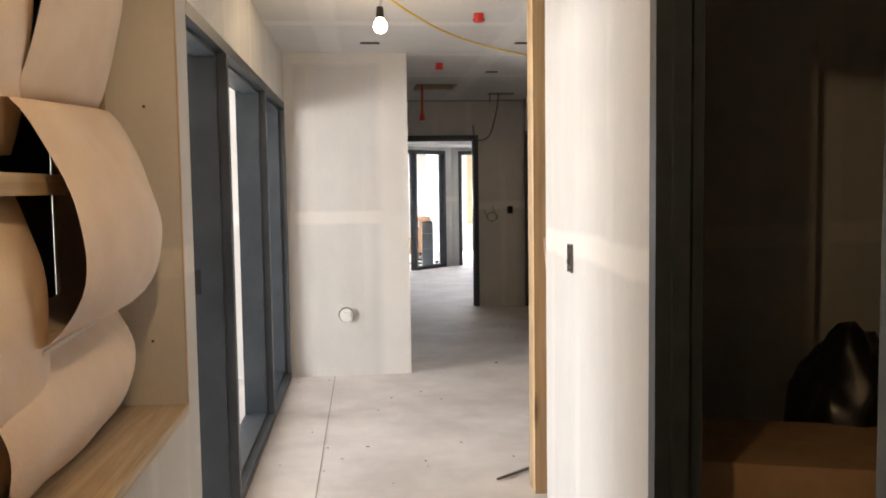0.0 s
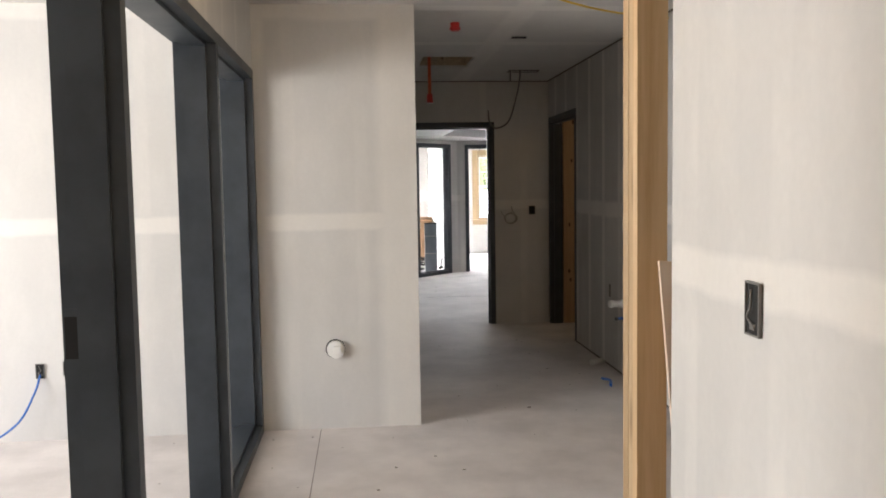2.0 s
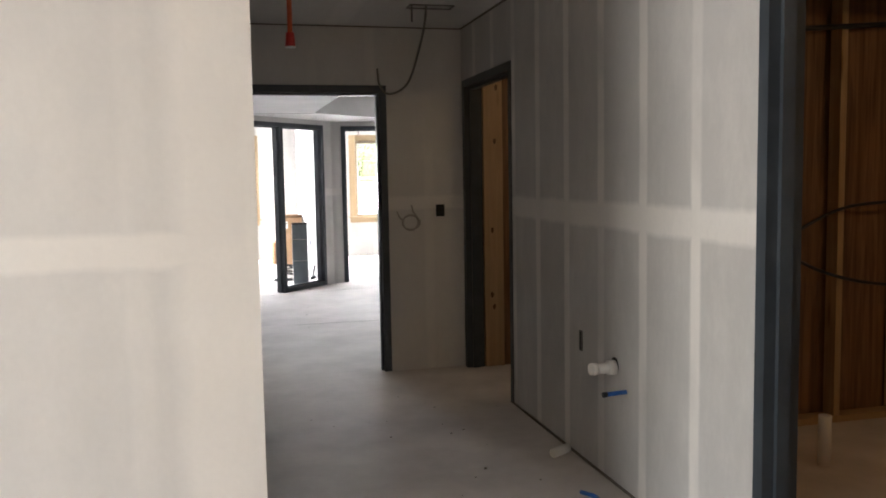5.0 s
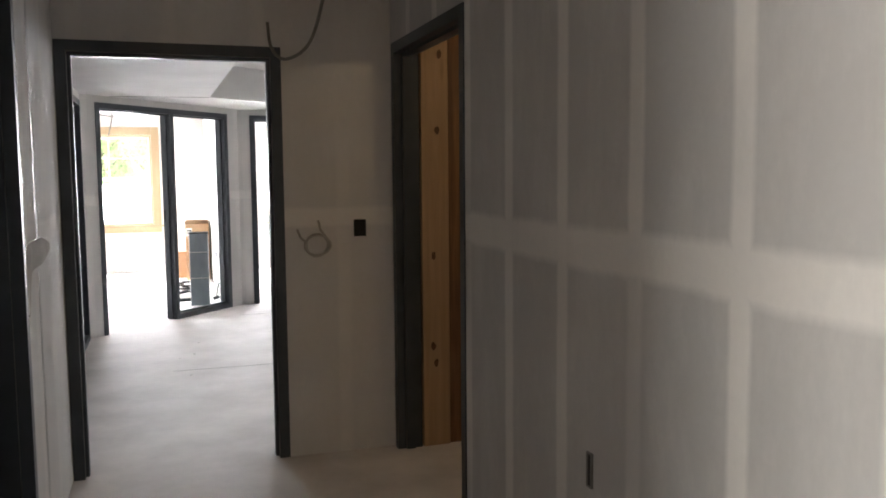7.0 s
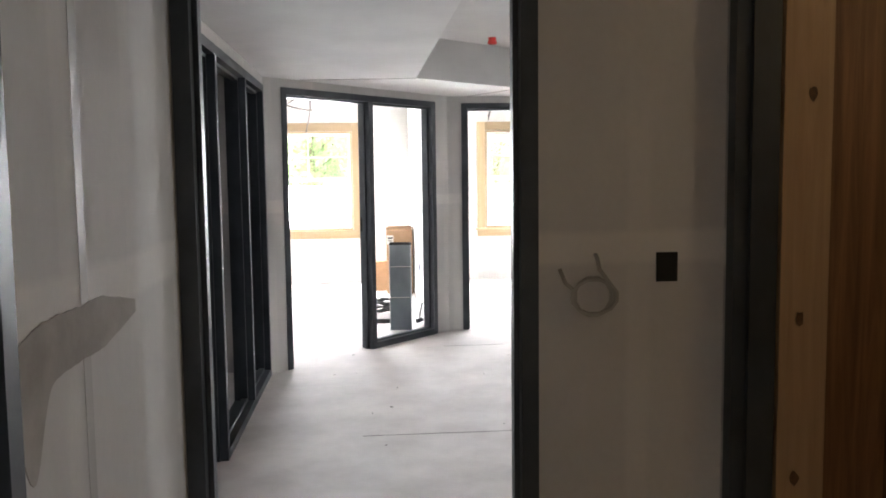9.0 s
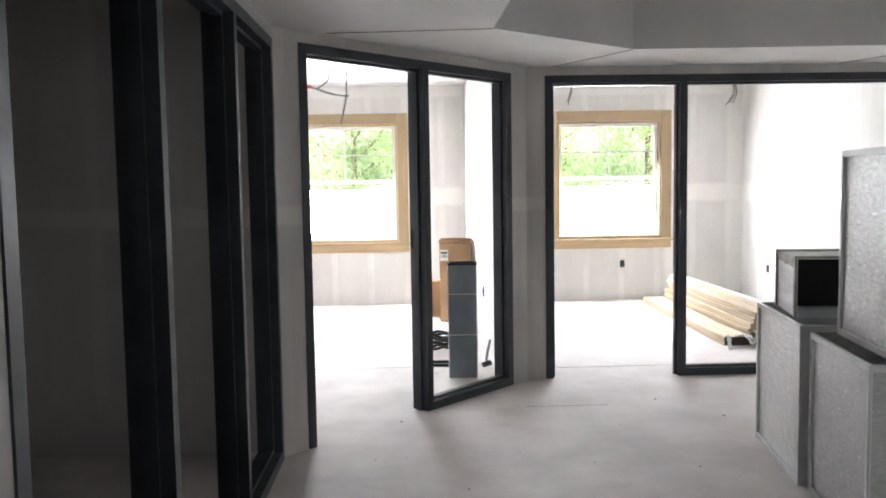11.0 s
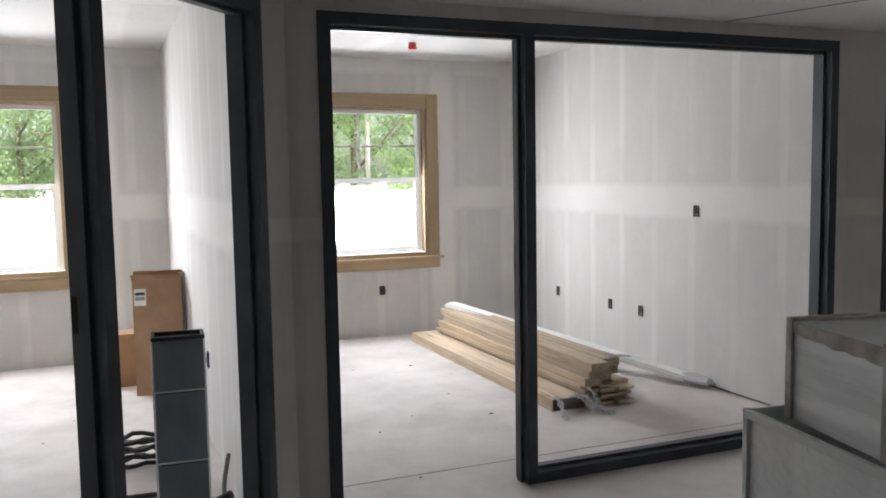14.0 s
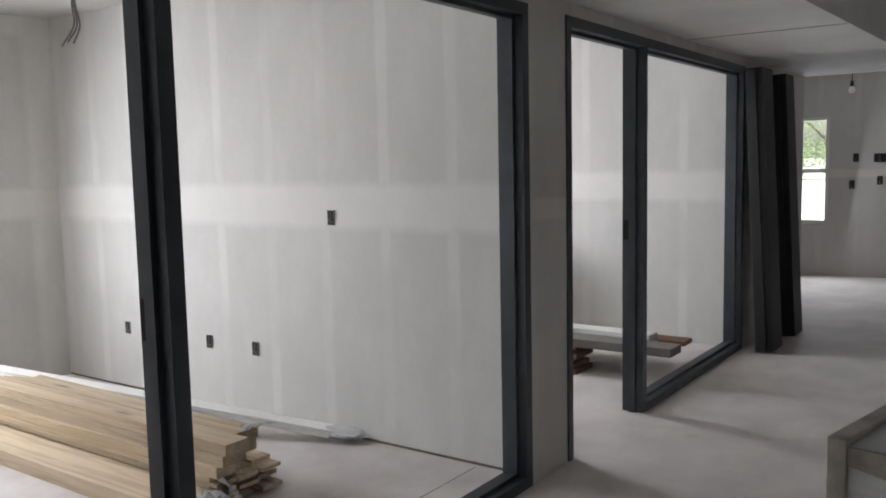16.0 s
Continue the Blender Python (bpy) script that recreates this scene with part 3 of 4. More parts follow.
BATTS = [(-0.52, 0.17, 1.645, 2.40, 0.12, 0.20, 0.0), (-0.63, 0.188, 1.115, 1.64, 0.12, 0.29, 0.03), (-0.84, 0.175, 0.79, 1.11, 0.12, 0.21, 0.0),
         (-1.22, -0.36, 1.50, 2.40, 0.09, 0.20, 0.0), (-1.22, -0.40, 0.79, 1.42, 0.11, 0.19, 0.0)]
for q, (y0, y1, z0, z1, x0, bul, lean) in enumerate(BATTS):
    bt = thing("insulation_batt", pose(0.058, -0.08, 0), "bulging tan-faced insulation batt stuffed in a recess", "insulation", "batts in the recess")
    part("facing", pillow(y0, y1, z0, z1, x0, bul, lean, q, sag=0.68 if q == 1 else 1.0), PAPER, bt)
    if q < 2:
        run = [(x0 + 0.5 * bul * max(math.sin(math.pi * max(u, 0.5)), 0.0) ** 0.22 + 0.012, y0 + (y1 - y0) * u, z0 - 0.002 + 0.035 * (u - 0.5)) for u in (0.02, 0.08, 0.2, 0.35, 0.5, 0.65, 0.8, 0.92)]
        part("strap", tube(run, 0.006), STRING, bt, "white strap")
solid("blocking_board", boxed(0.032, 0.28, -1.24, -0.42, 1.425, 1.47, bevel=0.002), PINE_Y, "short pine blocking between insulation batts", "board", m=pose(0.058, -0.08, 0))

post = thing("stud_post", pose(1.766, 1.30, 0), "bare pine stud post standing clear of a partition", "stud")
part("stud", boxed(0, 0.086, 0, 0.038, 0, 2.435, bevel=0.002), PINE_Z, post)
part("stud", boxed(0.001, 0.086, 0.039, 0.077, 0, 2.435, bevel=0.002), PINE_Z, post)
part("stud", boxed(0, 0.086, 0.078, 0.125, 0, 2.435, bevel=0.002), PINE_Z, post)
bm = prism(bmesh.new(), [(1.79, 1.20), (2.25, 1.17), (2.28, 0.0), (1.89, 0.0)], 1.19, 1.202, "xzy")
solid("panel_offcut", bm, PAPER, "tan board offcut standing behind a partition", "board")


PLASTIC_NAVY = material("dull_blue_plastic", (0.03, 0.06, 0.14), 0.5)


def wall_box(x, y, z, face, wide=0.048, tall=0.078, tint=None, wires=True, group="open wall boxes"):
    """An open electrical box in a wall; face is the wall's outward yaw."""
    t = thing("outlet_box", pose(x, y, z, 0, 0, face), "open black electrical box with loose wires in drywall", "electrical box", group)
    w, h = wide / 2, tall / 2
    for a, b, c, d in ((-w, w, h - 0.004, h), (-w, w, -h, -h + 0.004), (-w, -w + 0.004, -h + 0.004, h - 0.004), (w - 0.004, w, -h + 0.004, h - 0.004)):
        part("rim", boxed(a, b, -0.007, 0.0, c, d), tint or CABLE, t)
    # flat black sheet painting the dark inside of the box
    part("cavity", boxed(-w + 0.004, w - 0.004, -0.0035, -0.0005, -h + 0.004, h - 0.004), BLACK, t)
    if wires:
        part("wire", tube(curve_points([(-w * 0.3, -0.004, h * 0.7), (0.006, -0.012, h * 0.1), (-0.008, -0.012, -h * 0.3), (0.01, -0.004, -h * 0.7)], 4), 0.0025, 6), CABLE, t)
        part("tab", boxed(-0.01, 0.01, -0.006, -0.003, -h + 0.012, -h + 0.024), CABLE, t)
    return t


# face: 0 looks to -y, -90 to -x, 90 to +x
wall_box(1.765, 0.598, 1.16, -90, 0.06, 0.105)
wall_box(2.722, 7.450, 1.150, 0, 0.062, 0.085, BLACK, False)
wall_box(-0.81, 3.938, 0.40, 0, 0.05, 0.085)
wall_box(-0.66, 3.938, 0.41, 0, 0.05, 0.085)
wall_box(2.895, 5.32, 0.588, -90, 0.03, 0.10, wires=False)
for y, z in ((13.936, 1.15), (14.552, 0.393), (14.95, 0.393), (15.757, 0.40)):
    wall_box(5.530, y, z, -90)
wall_box(4.153, 16.470, 0.412, 0)
wall_box(2.368, 14.01, 0.45, -90, 0.05, 0.085, PLASTIC_NAVY)
wall_box(8.638, 14.60, 0.35, -90)
wall_box(8.638, 14.48, 0.35, -90)
wall_box(8.78, 12.718, 1.12, 0)
for y, z, w in ((12.70, 1.39, 0.06), (12.45, 1.385, 0.13), (12.737, 1.08, 0.06), (12.445, 1.127, 0.06)):
    wall_box(13.098, y, z, -90, w, 0.10)

solid("data_cable", tube(curve_points([(-0.81, 3.932, 0.38), (-0.83, 3.88, 0.28), (-0.92, 3.84, 0.12), (-1.12, 3.80, 0.02), (-1.5, 3.75, 0.008)]), 0.006), PLASTIC_BLUE, "blue cable trailing from a wall box to the floor", "cable")
# wet compound and corner bead beside the side door
WETMUD = noisy("wet_compound", (0.38, 0.355, 0.33), (0.50, 0.475, 0.445), 7.0, 0.95, bump=0.2, fine=30)
WETMUD.node_tree.nodes["Principled BSDF"].inputs["Specular IOR Level"].default_value = 0.1
bm = bmesh.new()
top, low = [], []
for k in range(61):
    y = 6.375 + 0.0105 * k
    fade = min(1.0, 0.5 + k / 18, 0.10 + (60 - k) / 24)
    a = (0.044 + 0.012 * noise.noise(Vector((y * 7, 0, 0))) + 0.004 * noise.noise(Vector((y * 31, 2, 0)))) * fade
    lobe = 0.16 * math.exp(-((k - 3) / 5.5) ** 2)
    top.append((y, 1.15 + a))
    low.append((y, 1.13 - a * 0.9 - lobe))
prism(bm, top + low[::-1], 1.3355, 1.3375, "yzx")
solid("wet_joint", bm, WETMUD, "fresh grey joint compound smeared on drywall", kind="structure")
BEAD = noisy("raw_bead", (0.40, 0.395, 0.375), (0.50, 0.49, 0.47), 5.0, 0.6, stretch=(1, 1, 0.4), bump=0.1)
solid("corner_bead", boxed(1.3355, 1.3362, 6.66, 6.70, 0.0, 2.43), BEAD, "thin metal bead line in the drywall", kind="structure")

# round clean-out in the end wall
hole = thing("pipe_cleanout", pose(0.843, 3.938, 0.471), "round wall hole with a white capped plastic pipe", "pipe")
bm = bmesh.new()
bmesh.ops.create_cone(bm, cap_ends=True, segments=28, radius1=0.0565, radius2=0.0565, depth=0.004, matrix=pose(0, 0, 0, 90))
part("cut_edge", bm, BLACK, hole)
bm = bmesh.new()
bmesh.ops.create_cone(bm, cap_ends=True, segments=28, radius1=0.053, radius2=0.050, depth=0.03, matrix=pose(0.003, -0.012, -0.002, 90))
part("pipe_end", bm, PLASTIC_WHITE, hole)
part("cap_lug", boxed(-0.012, 0.035, -0.045, -0.027, -0.018, 0.022, bevel=0.004), PLASTIC_WHITE, hole)

# bulb and its cord
bulb = thing("hanging_bulb", pose(1.10, 1.84, 2.24), "lit bare bulb in a black socket under the ceiling", "light bulb")
GLOW = material("bulb_glass", (1, 0.9, 0.75), 0.3)
gl = GLOW.node_tree.nodes["Principled BSDF"]
gl.inputs["Emission Color"].default_value, gl.inputs["Emission Strength"].default_value = (1.0, 0.78, 0.48, 1), 8.0
DIM = material("unlit_bulb_glass", (0.85, 0.83, 0.78), 0.2)


def bulb_glass():
    bm = bmesh.new()
    bmesh.ops.create_uvsphere(bm, u_segments=20, v_segments=12, radius=0.034)
    for v in bm.verts:
        if v.co.z > 0.01:
            k = (v.co.z - 0.01) / 0.024
            v.co.x *= 1 - 0.15 * k
            v.co.y *= 1 - 0.15 * k
            v.co.z += 0.012 * k
    for f in bm.faces:
        f.smooth = True
    return bm


g = part("glass", bulb_glass(), GLOW, bulb, "glowing glass globe")
g.visible_shadow = False


def socket():
    bm = bmesh.new()
    bmesh.ops.create_cone(bm, cap_ends=True, segments=16, radius1=0.021, radius2=0.017, depth=0.055, matrix=pose(0, 0, 0.068))
    return bm


part("socket", socket(), CABLE_BLACK, bulb)
part("cord", tube(curve_points([(0, 0, 0.09), (0.006, 0.0, 0.13), (-0.004, 0.0, 0.17), (0.002, 0, 0.20)]), 0.008), LABELW, bulb)
solid("yellow_cord", tube(curve_points([(1.10, 1.84, 2.42), (1.26, 2.25, 2.40), (1.55, 2.80, 2.375), (1.95, 3.30, 2.36), (2.40, 3.75, 2.37), (2.89, 4.1, 2.40)]), 0.006), YELLOW, "yellow extension cord strung under the ceiling", "cable")

# sprinkler caps and ceiling slots


def sprinkler_cap(x, y, z):
    t = thing("fire_sprinkler", pose(x, y, z), "red plastic sprinkler cap under the ceiling", "sprinkler", "sprinkler caps")
    bm = bmesh.new()
    bmesh.ops.create_cone(bm, cap_ends=True, segments=16, radius1=0.027, radius2=0.03, depth=0.05, matrix=pose(0, 0, -0.026))
    part("cap", bm, PLASTIC_RED, t)
    part("lug", boxed(-0.034, 0.034, -0.008, 0.008, -0.045, -0.03), PLASTIC_RED, t)


for x, y in ((1.63, 4.47), (1.69, 2.50), (2.787, 11.40), (0.703, 15.63), (4.163, 15.6)):
    sprinkler_cap(x, y, H)
for x, y, w in ((1.06, 3.50, 0.13), (2.15, 3.49, 0.13), (2.14, 4.98, 0.10)):
    s = thing("ceiling_slot", pose(x, y, H), "narrow dark slot cut in the drywall ceiling", "slot", "ceiling slots")
    # black bar under the ceiling, coloured as the slot's shade
    part("cut", boxed(-w / 2, w / 2, -0.022, 0.022, -0.004, -0.001), BLACK, s)
    part("lip", boxed(-w / 2 - 0.005, w / 2 + 0.005, 0.0225, 0.027, -0.007, -0.001), CABLE, s)

hatch = thing("ceiling_hatch", pose(1.53, 5.88, H), "open framed hatch in the ceiling with raw edges", "hatch")
for a, b, c, d in ((-0.04, 0.0, 0, 0.62), (0.42, 0.46, 0, 0.62), (-0.04, 0.46, -0.04, 0.0), (-0.04, 0.46, 0.62, 0.66)):
    part("side_board", boxed(a, b, c, d, 0.021, 0.24), PINE_Y, hatch)
for y in (0.15, 0.36):
    part("joist", boxed(0.0, 0.42, y, y + 0.038, 0.10, 0.24), PINE_X, hatch)
drop = thing("sprinkler_drop", pose(1.61, 6.28, 2.12), "orange-red sprinkler pipe with a red cap hanging from a hatch", "pipe")
part("pipe", tube([(0, 0, 0.05), (0, 0, 0.40)], 0.014, 12), material("orange_pipe", (0.60, 0.10, 0.03), 0.4), drop)
bm = bmesh.new()
bmesh.ops.create_cone(bm, cap_ends=True, segments=16, radius1=0.028, radius2=0.022, depth=0.075, matrix=pose(0, 0, 0.03))
part("cap", bm, PLASTIC_RED, drop)
part("ring", tube([(0, 0, -0.011), (0, 0, -0.006)], 0.029, 16), PLASTIC_WHITE, drop)

# wires by the far door
solid("ceiling_wire", tube(curve_points([(2.47, 6.72, 2.55), (2.475, 6.73, 2.40), (2.47, 6.90, 2.22), (2.44, 7.15, 2.02), (2.36, 7.38, 1.97), (2.30, 7.43, 2.03), (2.285, 7.44, 2.15)]), 0.008), CABLE, "grey cable hanging from a ceiling slot", "cable")
vent = thing("ceiling_vent", pose(2.50, 6.71, H), "dark open vent slot in the ceiling", "vent")
for a, b, c, d in ((-0.14, 0.14, -0.06, -0.05), (-0.14, 0.14, 0.05, 0.06), (-0.14, -0.13, -0.05, 0.05), (0.13, 0.14, -0.05, 0.05)):
    part("rim", boxed(a, b, c, d, -0.008, -0.001), CABLE, vent)
part("wire_drop", tube([(-0.12, -0.01, -0.10), (-0.12, -0.01, 0.1)], 0.006, 6), CABLE, vent)
loop = [(2.405, 7.444, 1.15), (2.42, 7.436, 1.11)]
for k in range(33):
    a = 2 * math.pi * k / 12 + 2.9
    loop.append((2.50 + (0.052 + 0.0005 * k) * math.cos(a), 7.438 - 0.0007 * k, 1.07 + (0.058 - 0.0003 * k) * math.sin(a)))
loop += [(2.515, 7.42, 1.15), (2.512, 7.432, 1.18), (2.51, 7.446, 1.19)]
solid("wire_coil", tube(loop, 0.006), material("pale_cable", (0.36, 0.34, 0.31), 0.5), "coil of pale cable hanging from a wall hole", "cable")

# plumbing stubs in the mudded wall
pvc = thing("drain_stub", pose(2.897, 4.955, 0.535), "white plastic drain stub with coupling in a wall", "pipe")
part("pipe", tube([(0, 0, 0), (-0.11, -0.02, 0.004)], 0.024, 16), PLASTIC_WHITE, pvc)
part("coupling", tube([(-0.0, 0, 0), (-0.035, 0.002, 0.0)], 0.033, 16), PLASTIC_WHITE, pvc)
part("end_cap", tube([(-0.10, -0.018, 0.003), (-0.125, -0.023, 0.004)], 0.027, 16), PLASTIC_WHITE, pvc)
part("hole_edge", tube([(0.0, 0, 0.010), (-0.002, 0, 0.010)], 0.036, 14), BLACK, pvc)
pex = thing("water_stub", pose(2.897, 4.845, 0.45), "blue water pipe stub with black end in a wall", "pipe")
part("pipe", tube([(0, 0, 0), (-0.09, -0.0, -0.004)], 0.010, 10), PLASTIC_BLUE, pex)
part("end_plug", tube([(-0.09, 0, -0.004), (-0.11, 0, -0.005)], 0.012, 10), CABLE_BLACK, pex)

# leftovers on the floor
solid("pipe_offcut", tube([(2.76, 5.36, 0.024), (2.86, 5.42, 0.024)], 0.023, 14), PLASTIC_WHITE, "short white pipe offcut on the floor", "offcut")
solid("blue_offcut", tube(curve_points([(2.70, 4.66, 0.012), (2.73, 4.78, 0.02), (2.70, 4.88, 0.012)]), 0.010), PLASTIC_BLUE, "curled blue pipe offcut on the floor", "offcut")
solid("strip_offcut", tube([(1.62, 1.50, 0.008), (1.80, 1.64, 0.008)], 0.007, 6), CABLE, "thin grey metal strip on the floor", "offcut")
rng = random.Random(5)
bm = bmesh.new()
for q in range(260):
    if q < 110:
        x, y = rng.uniform(0.45, 2.85), rng.uniform(0.2, 6.8)
        if x > 1.3 and y > 3.5:
            x = rng.uniform(1.6, 2.85)
    elif q < 190:
        x, y = rng.uniform(1.5, 5.3), rng.uniform(9.0, 16.0)
    else:
        x, y = rng.uniform(-2.0, 0.2), rng.uniform(0.5, 3.8)
    s = rng.uniform(0.003, 0.011) * (1.3 if rng.random() < 0.08 else 0.8)
    bmesh.ops.create_cube(bm, size=1, matrix=Matrix.LocRotScale((x, y, s * 0.2), Euler((0, 0, rng.uniform(0, 6))), (s * rng.uniform(0.6, 2.2), s, s * 0.5)))
solid("crumbs", bm, material("plaster_crumbs", (0.22, 0.20, 0.17), 0.9), "scattered plaster crumbs and sawdust on the floor", "debris", kind="stuff")
SEAM = material("seam_shadow", (0.16, 0.14, 0.12), 0.9)
SEAMS = [(0.748, 0.752, 0.3, 3.93), (1.8, 2.75, 9.617, 9.622), (-0.4, 2.3, 13.17, 13.174), (2.45, 2.95, 12.0, 12.004), (2.55, 5.5, 13.05, 13.054)]
for x0, x1, y0, y1 in SEAMS:
    solid("floor_seam", boxed(x0, x1, y0, y1, 0.0005, 0.0015), SEAM, "thin open joint between subfloor sheets", kind="structure")
# loose bottom edge of the drywall in the far room and along the mudded wall
solid("wall_gap_east", boxed(5.528, 5.5315, 12.9, 16.46, 0.001, 0.012), SEAM, "dark gap under the drywall", kind="structure")
solid("wall_gap_mudded", boxed(2.890, 2.8965, 3.93, 6.40, 0.001, 0.012), SEAM, "dark gap under the drywall", kind="structure")
solid("ceiling_seam", boxed(1.335, 2.897, 7.44, 7.452, 2.432, 2.4395), SEAM, "dark open joint between wall and ceiling", kind="structure")
solid("ceiling_seam_side", boxed(2.885, 2.897, 1.2, 7.44, 2.432, 2.4395), SEAM, "dark open joint between wall and ceiling", kind="structure")
for a, b in (((3.105, 12.01), (2.75, 12.715)), ((2.21, 11.29), (1.36, 11.38)), ((5.0, 11.94), (4.7, 12.715)), ((7.4, 11.84), (7.4, 12.715))):
    solid("soffit_seam", tube([(*a, 2.1295), (*b, 2.1295)], 0.0025, 6), SEAM, "thin dark joint in the soffit board", kind="structure")

# ---- room behind the second door: plank wall ----
PALE = timber("pale_planks", (0.40, 0.255, 0.14), (0.50, 0.335, 0.195), "z")
RUSSET = timber("russet_planks", (0.13, 0.06, 0.025), (0.27, 0.135, 0.06), "z")
SHEATH = timber("brown_sheathing", (0.10, 0.05, 0.022), (0.26, 0.14, 0.07), "z", knots=False)
for x0, w, mat in ((3.03, 0.145, PALE), (3.18, 0.19, RUSSET), (3.375, 0.19, RUSSET)):
    solid("standing_plank", boxed(-w / 2, w / 2, -0.019, 0.019, 0, 2.42, bevel=0.004), mat, "knotty pine plank standing against a wall", "plank", group="standing planks", m=pose(x0 + w / 2, 7.395 if mat == PALE else 7.41, 0))

KNOT = noisy("pine_knot", (0.07, 0.035, 0.015), (0.14, 0.07, 0.03), 60.0, 0.7, bump=0.3)
rng = random.Random(8)
for plank_x, plank_z in ((3.115, 1.64), (3.09, 1.0), (3.085, 0.53), (3.10, 0.44), (3.13, 2.02)):
    bm = bmesh.new()
    ring = [(plank_x + 0.014 * rng.uniform(0.7, 1.2) * math.cos(k * 0.785), plank_z + 0.022 * rng.uniform(0.7, 1.2) * math.sin(k * 0.785)) for k in range(8)]
    prism(bm, ring, 7.3735, 7.3765, "xzy")
    solid("knot", bm, KNOT, "dark knot in a pine plank", kind="structure")

# ---- room with bare studs ----
for k in range(7):
    x = 3.25 + 0.406 * k
    solid("wall_stud", boxed(-0.019, 0.019, -0.045, 0.045, 0.04, 2.42, bevel=0.002), PINE_Z, "bare pine wall stud", "stud", group="bare studs", m=pose(x, 5.5, 0, 0, 0, (k * 37) % 5 - 2))
for k in range(9):
    solid("wall_stud", boxed(-0.045, 0.045, -0.019, 0.019, 0.04, 2.42, bevel=0.002), PINE_Z, "bare pine wall stud", "stud", group="bare studs", m=pose(5.45, 1.4 + 0.45 * k, 0))
solid("sole_plate", boxed(3.03, 5.5, 5.455, 5.545, 0, 0.038), PINE_X, "pine sole plate under the studs", "board")
solid("sole_plate", boxed(5.405, 5.495, 1.2, 5.45, 0, 0.038), PINE_Y, "pine sole plate under the studs", "board")
solid("sheathing", boxed(3.03, 5.59, 5.56, 5.575, 0, 2.43), SHEATH, "brown plywood sheathing behind the studs", "sheathing")
solid("sheathing", boxed(5.56, 5.575, 1.2, 5.55, 0, 2.43), SHEATH, "brown plywood sheathing behind the studs", "sheathing")
for k in range(6):
    solid("ceiling_joist", boxed(3.03, 5.55, 1.45 + 0.7 * k, 1.488 + 0.7 * k, 2.20, 2.438), PINE_X, "bare pine ceiling joist overhead", "joist", group="bare joists")
solid("slack_cable", tube(curve_points([(3.35, 5.42, 0.75), (3.9, 5.40, 0.95), (4.4, 5.40, 1.18), (4.9, 5.38, 1.25), (5.4, 5.30, 1.5)]), 0.009), CABLE_BLACK, "black cable slung across bare studs", "cable")
solid("slack_cable", tube(curve_points([(3.5, 5.41, 1.3), (4.0, 5.40, 1.0), (4.5, 5.42, 0.8), (5.2, 5.36, 0.72)]), 0.009), CABLE_BLACK, "black cable slung across bare studs", "cable")
solid("slack_cable", tube(curve_points([(3.2, 5.43, 2.05), (4.1, 5.41, 2.12), (5.3, 5.38, 2.2)]), 0.014), CABLE_BLACK, "thick black cable along bare studs", "cable")
solid("standpipe", tube([(3.95, 4.9, 0.0), (3.95, 4.9, 0.24)], 0.03, 16), PLASTIC_WHITE, "white plastic pipe stub rising from the floor", "pipe")
b2 = thing("hanging_bulb", pose(4.9, 3.2, 2.12), "lit bare bulb among the studs", "light bulb")
g = part("glass", bulb_glass(), GLOW, b2, "glowing glass globe")
g.visible_shadow = False
part("socket", socket(), CABLE_BLACK, b2)
part("cord", tube([(0, 0, 0.09), (0, 0, 0.32)], 0.005), CABLE_BLACK, b2)

for x, y, z in ((0.88, -1.6, 2.1), (4.0, 6.5, 2.12)):
    t = thing("hanging_bulb", pose(x, y, z), "lit bare bulb in a black socket under the ceiling", "light bulb")
    g = part("glass", bulb_glass(), GLOW, t, "glowing glass globe")
    g.visible_shadow = False
    part("socket", socket(), CABLE_BLACK, t)
    part("cord", tube([(0, 0, 0.09), (0, 0, 2.439 - z)], 0.005), CABLE_BLACK, t)

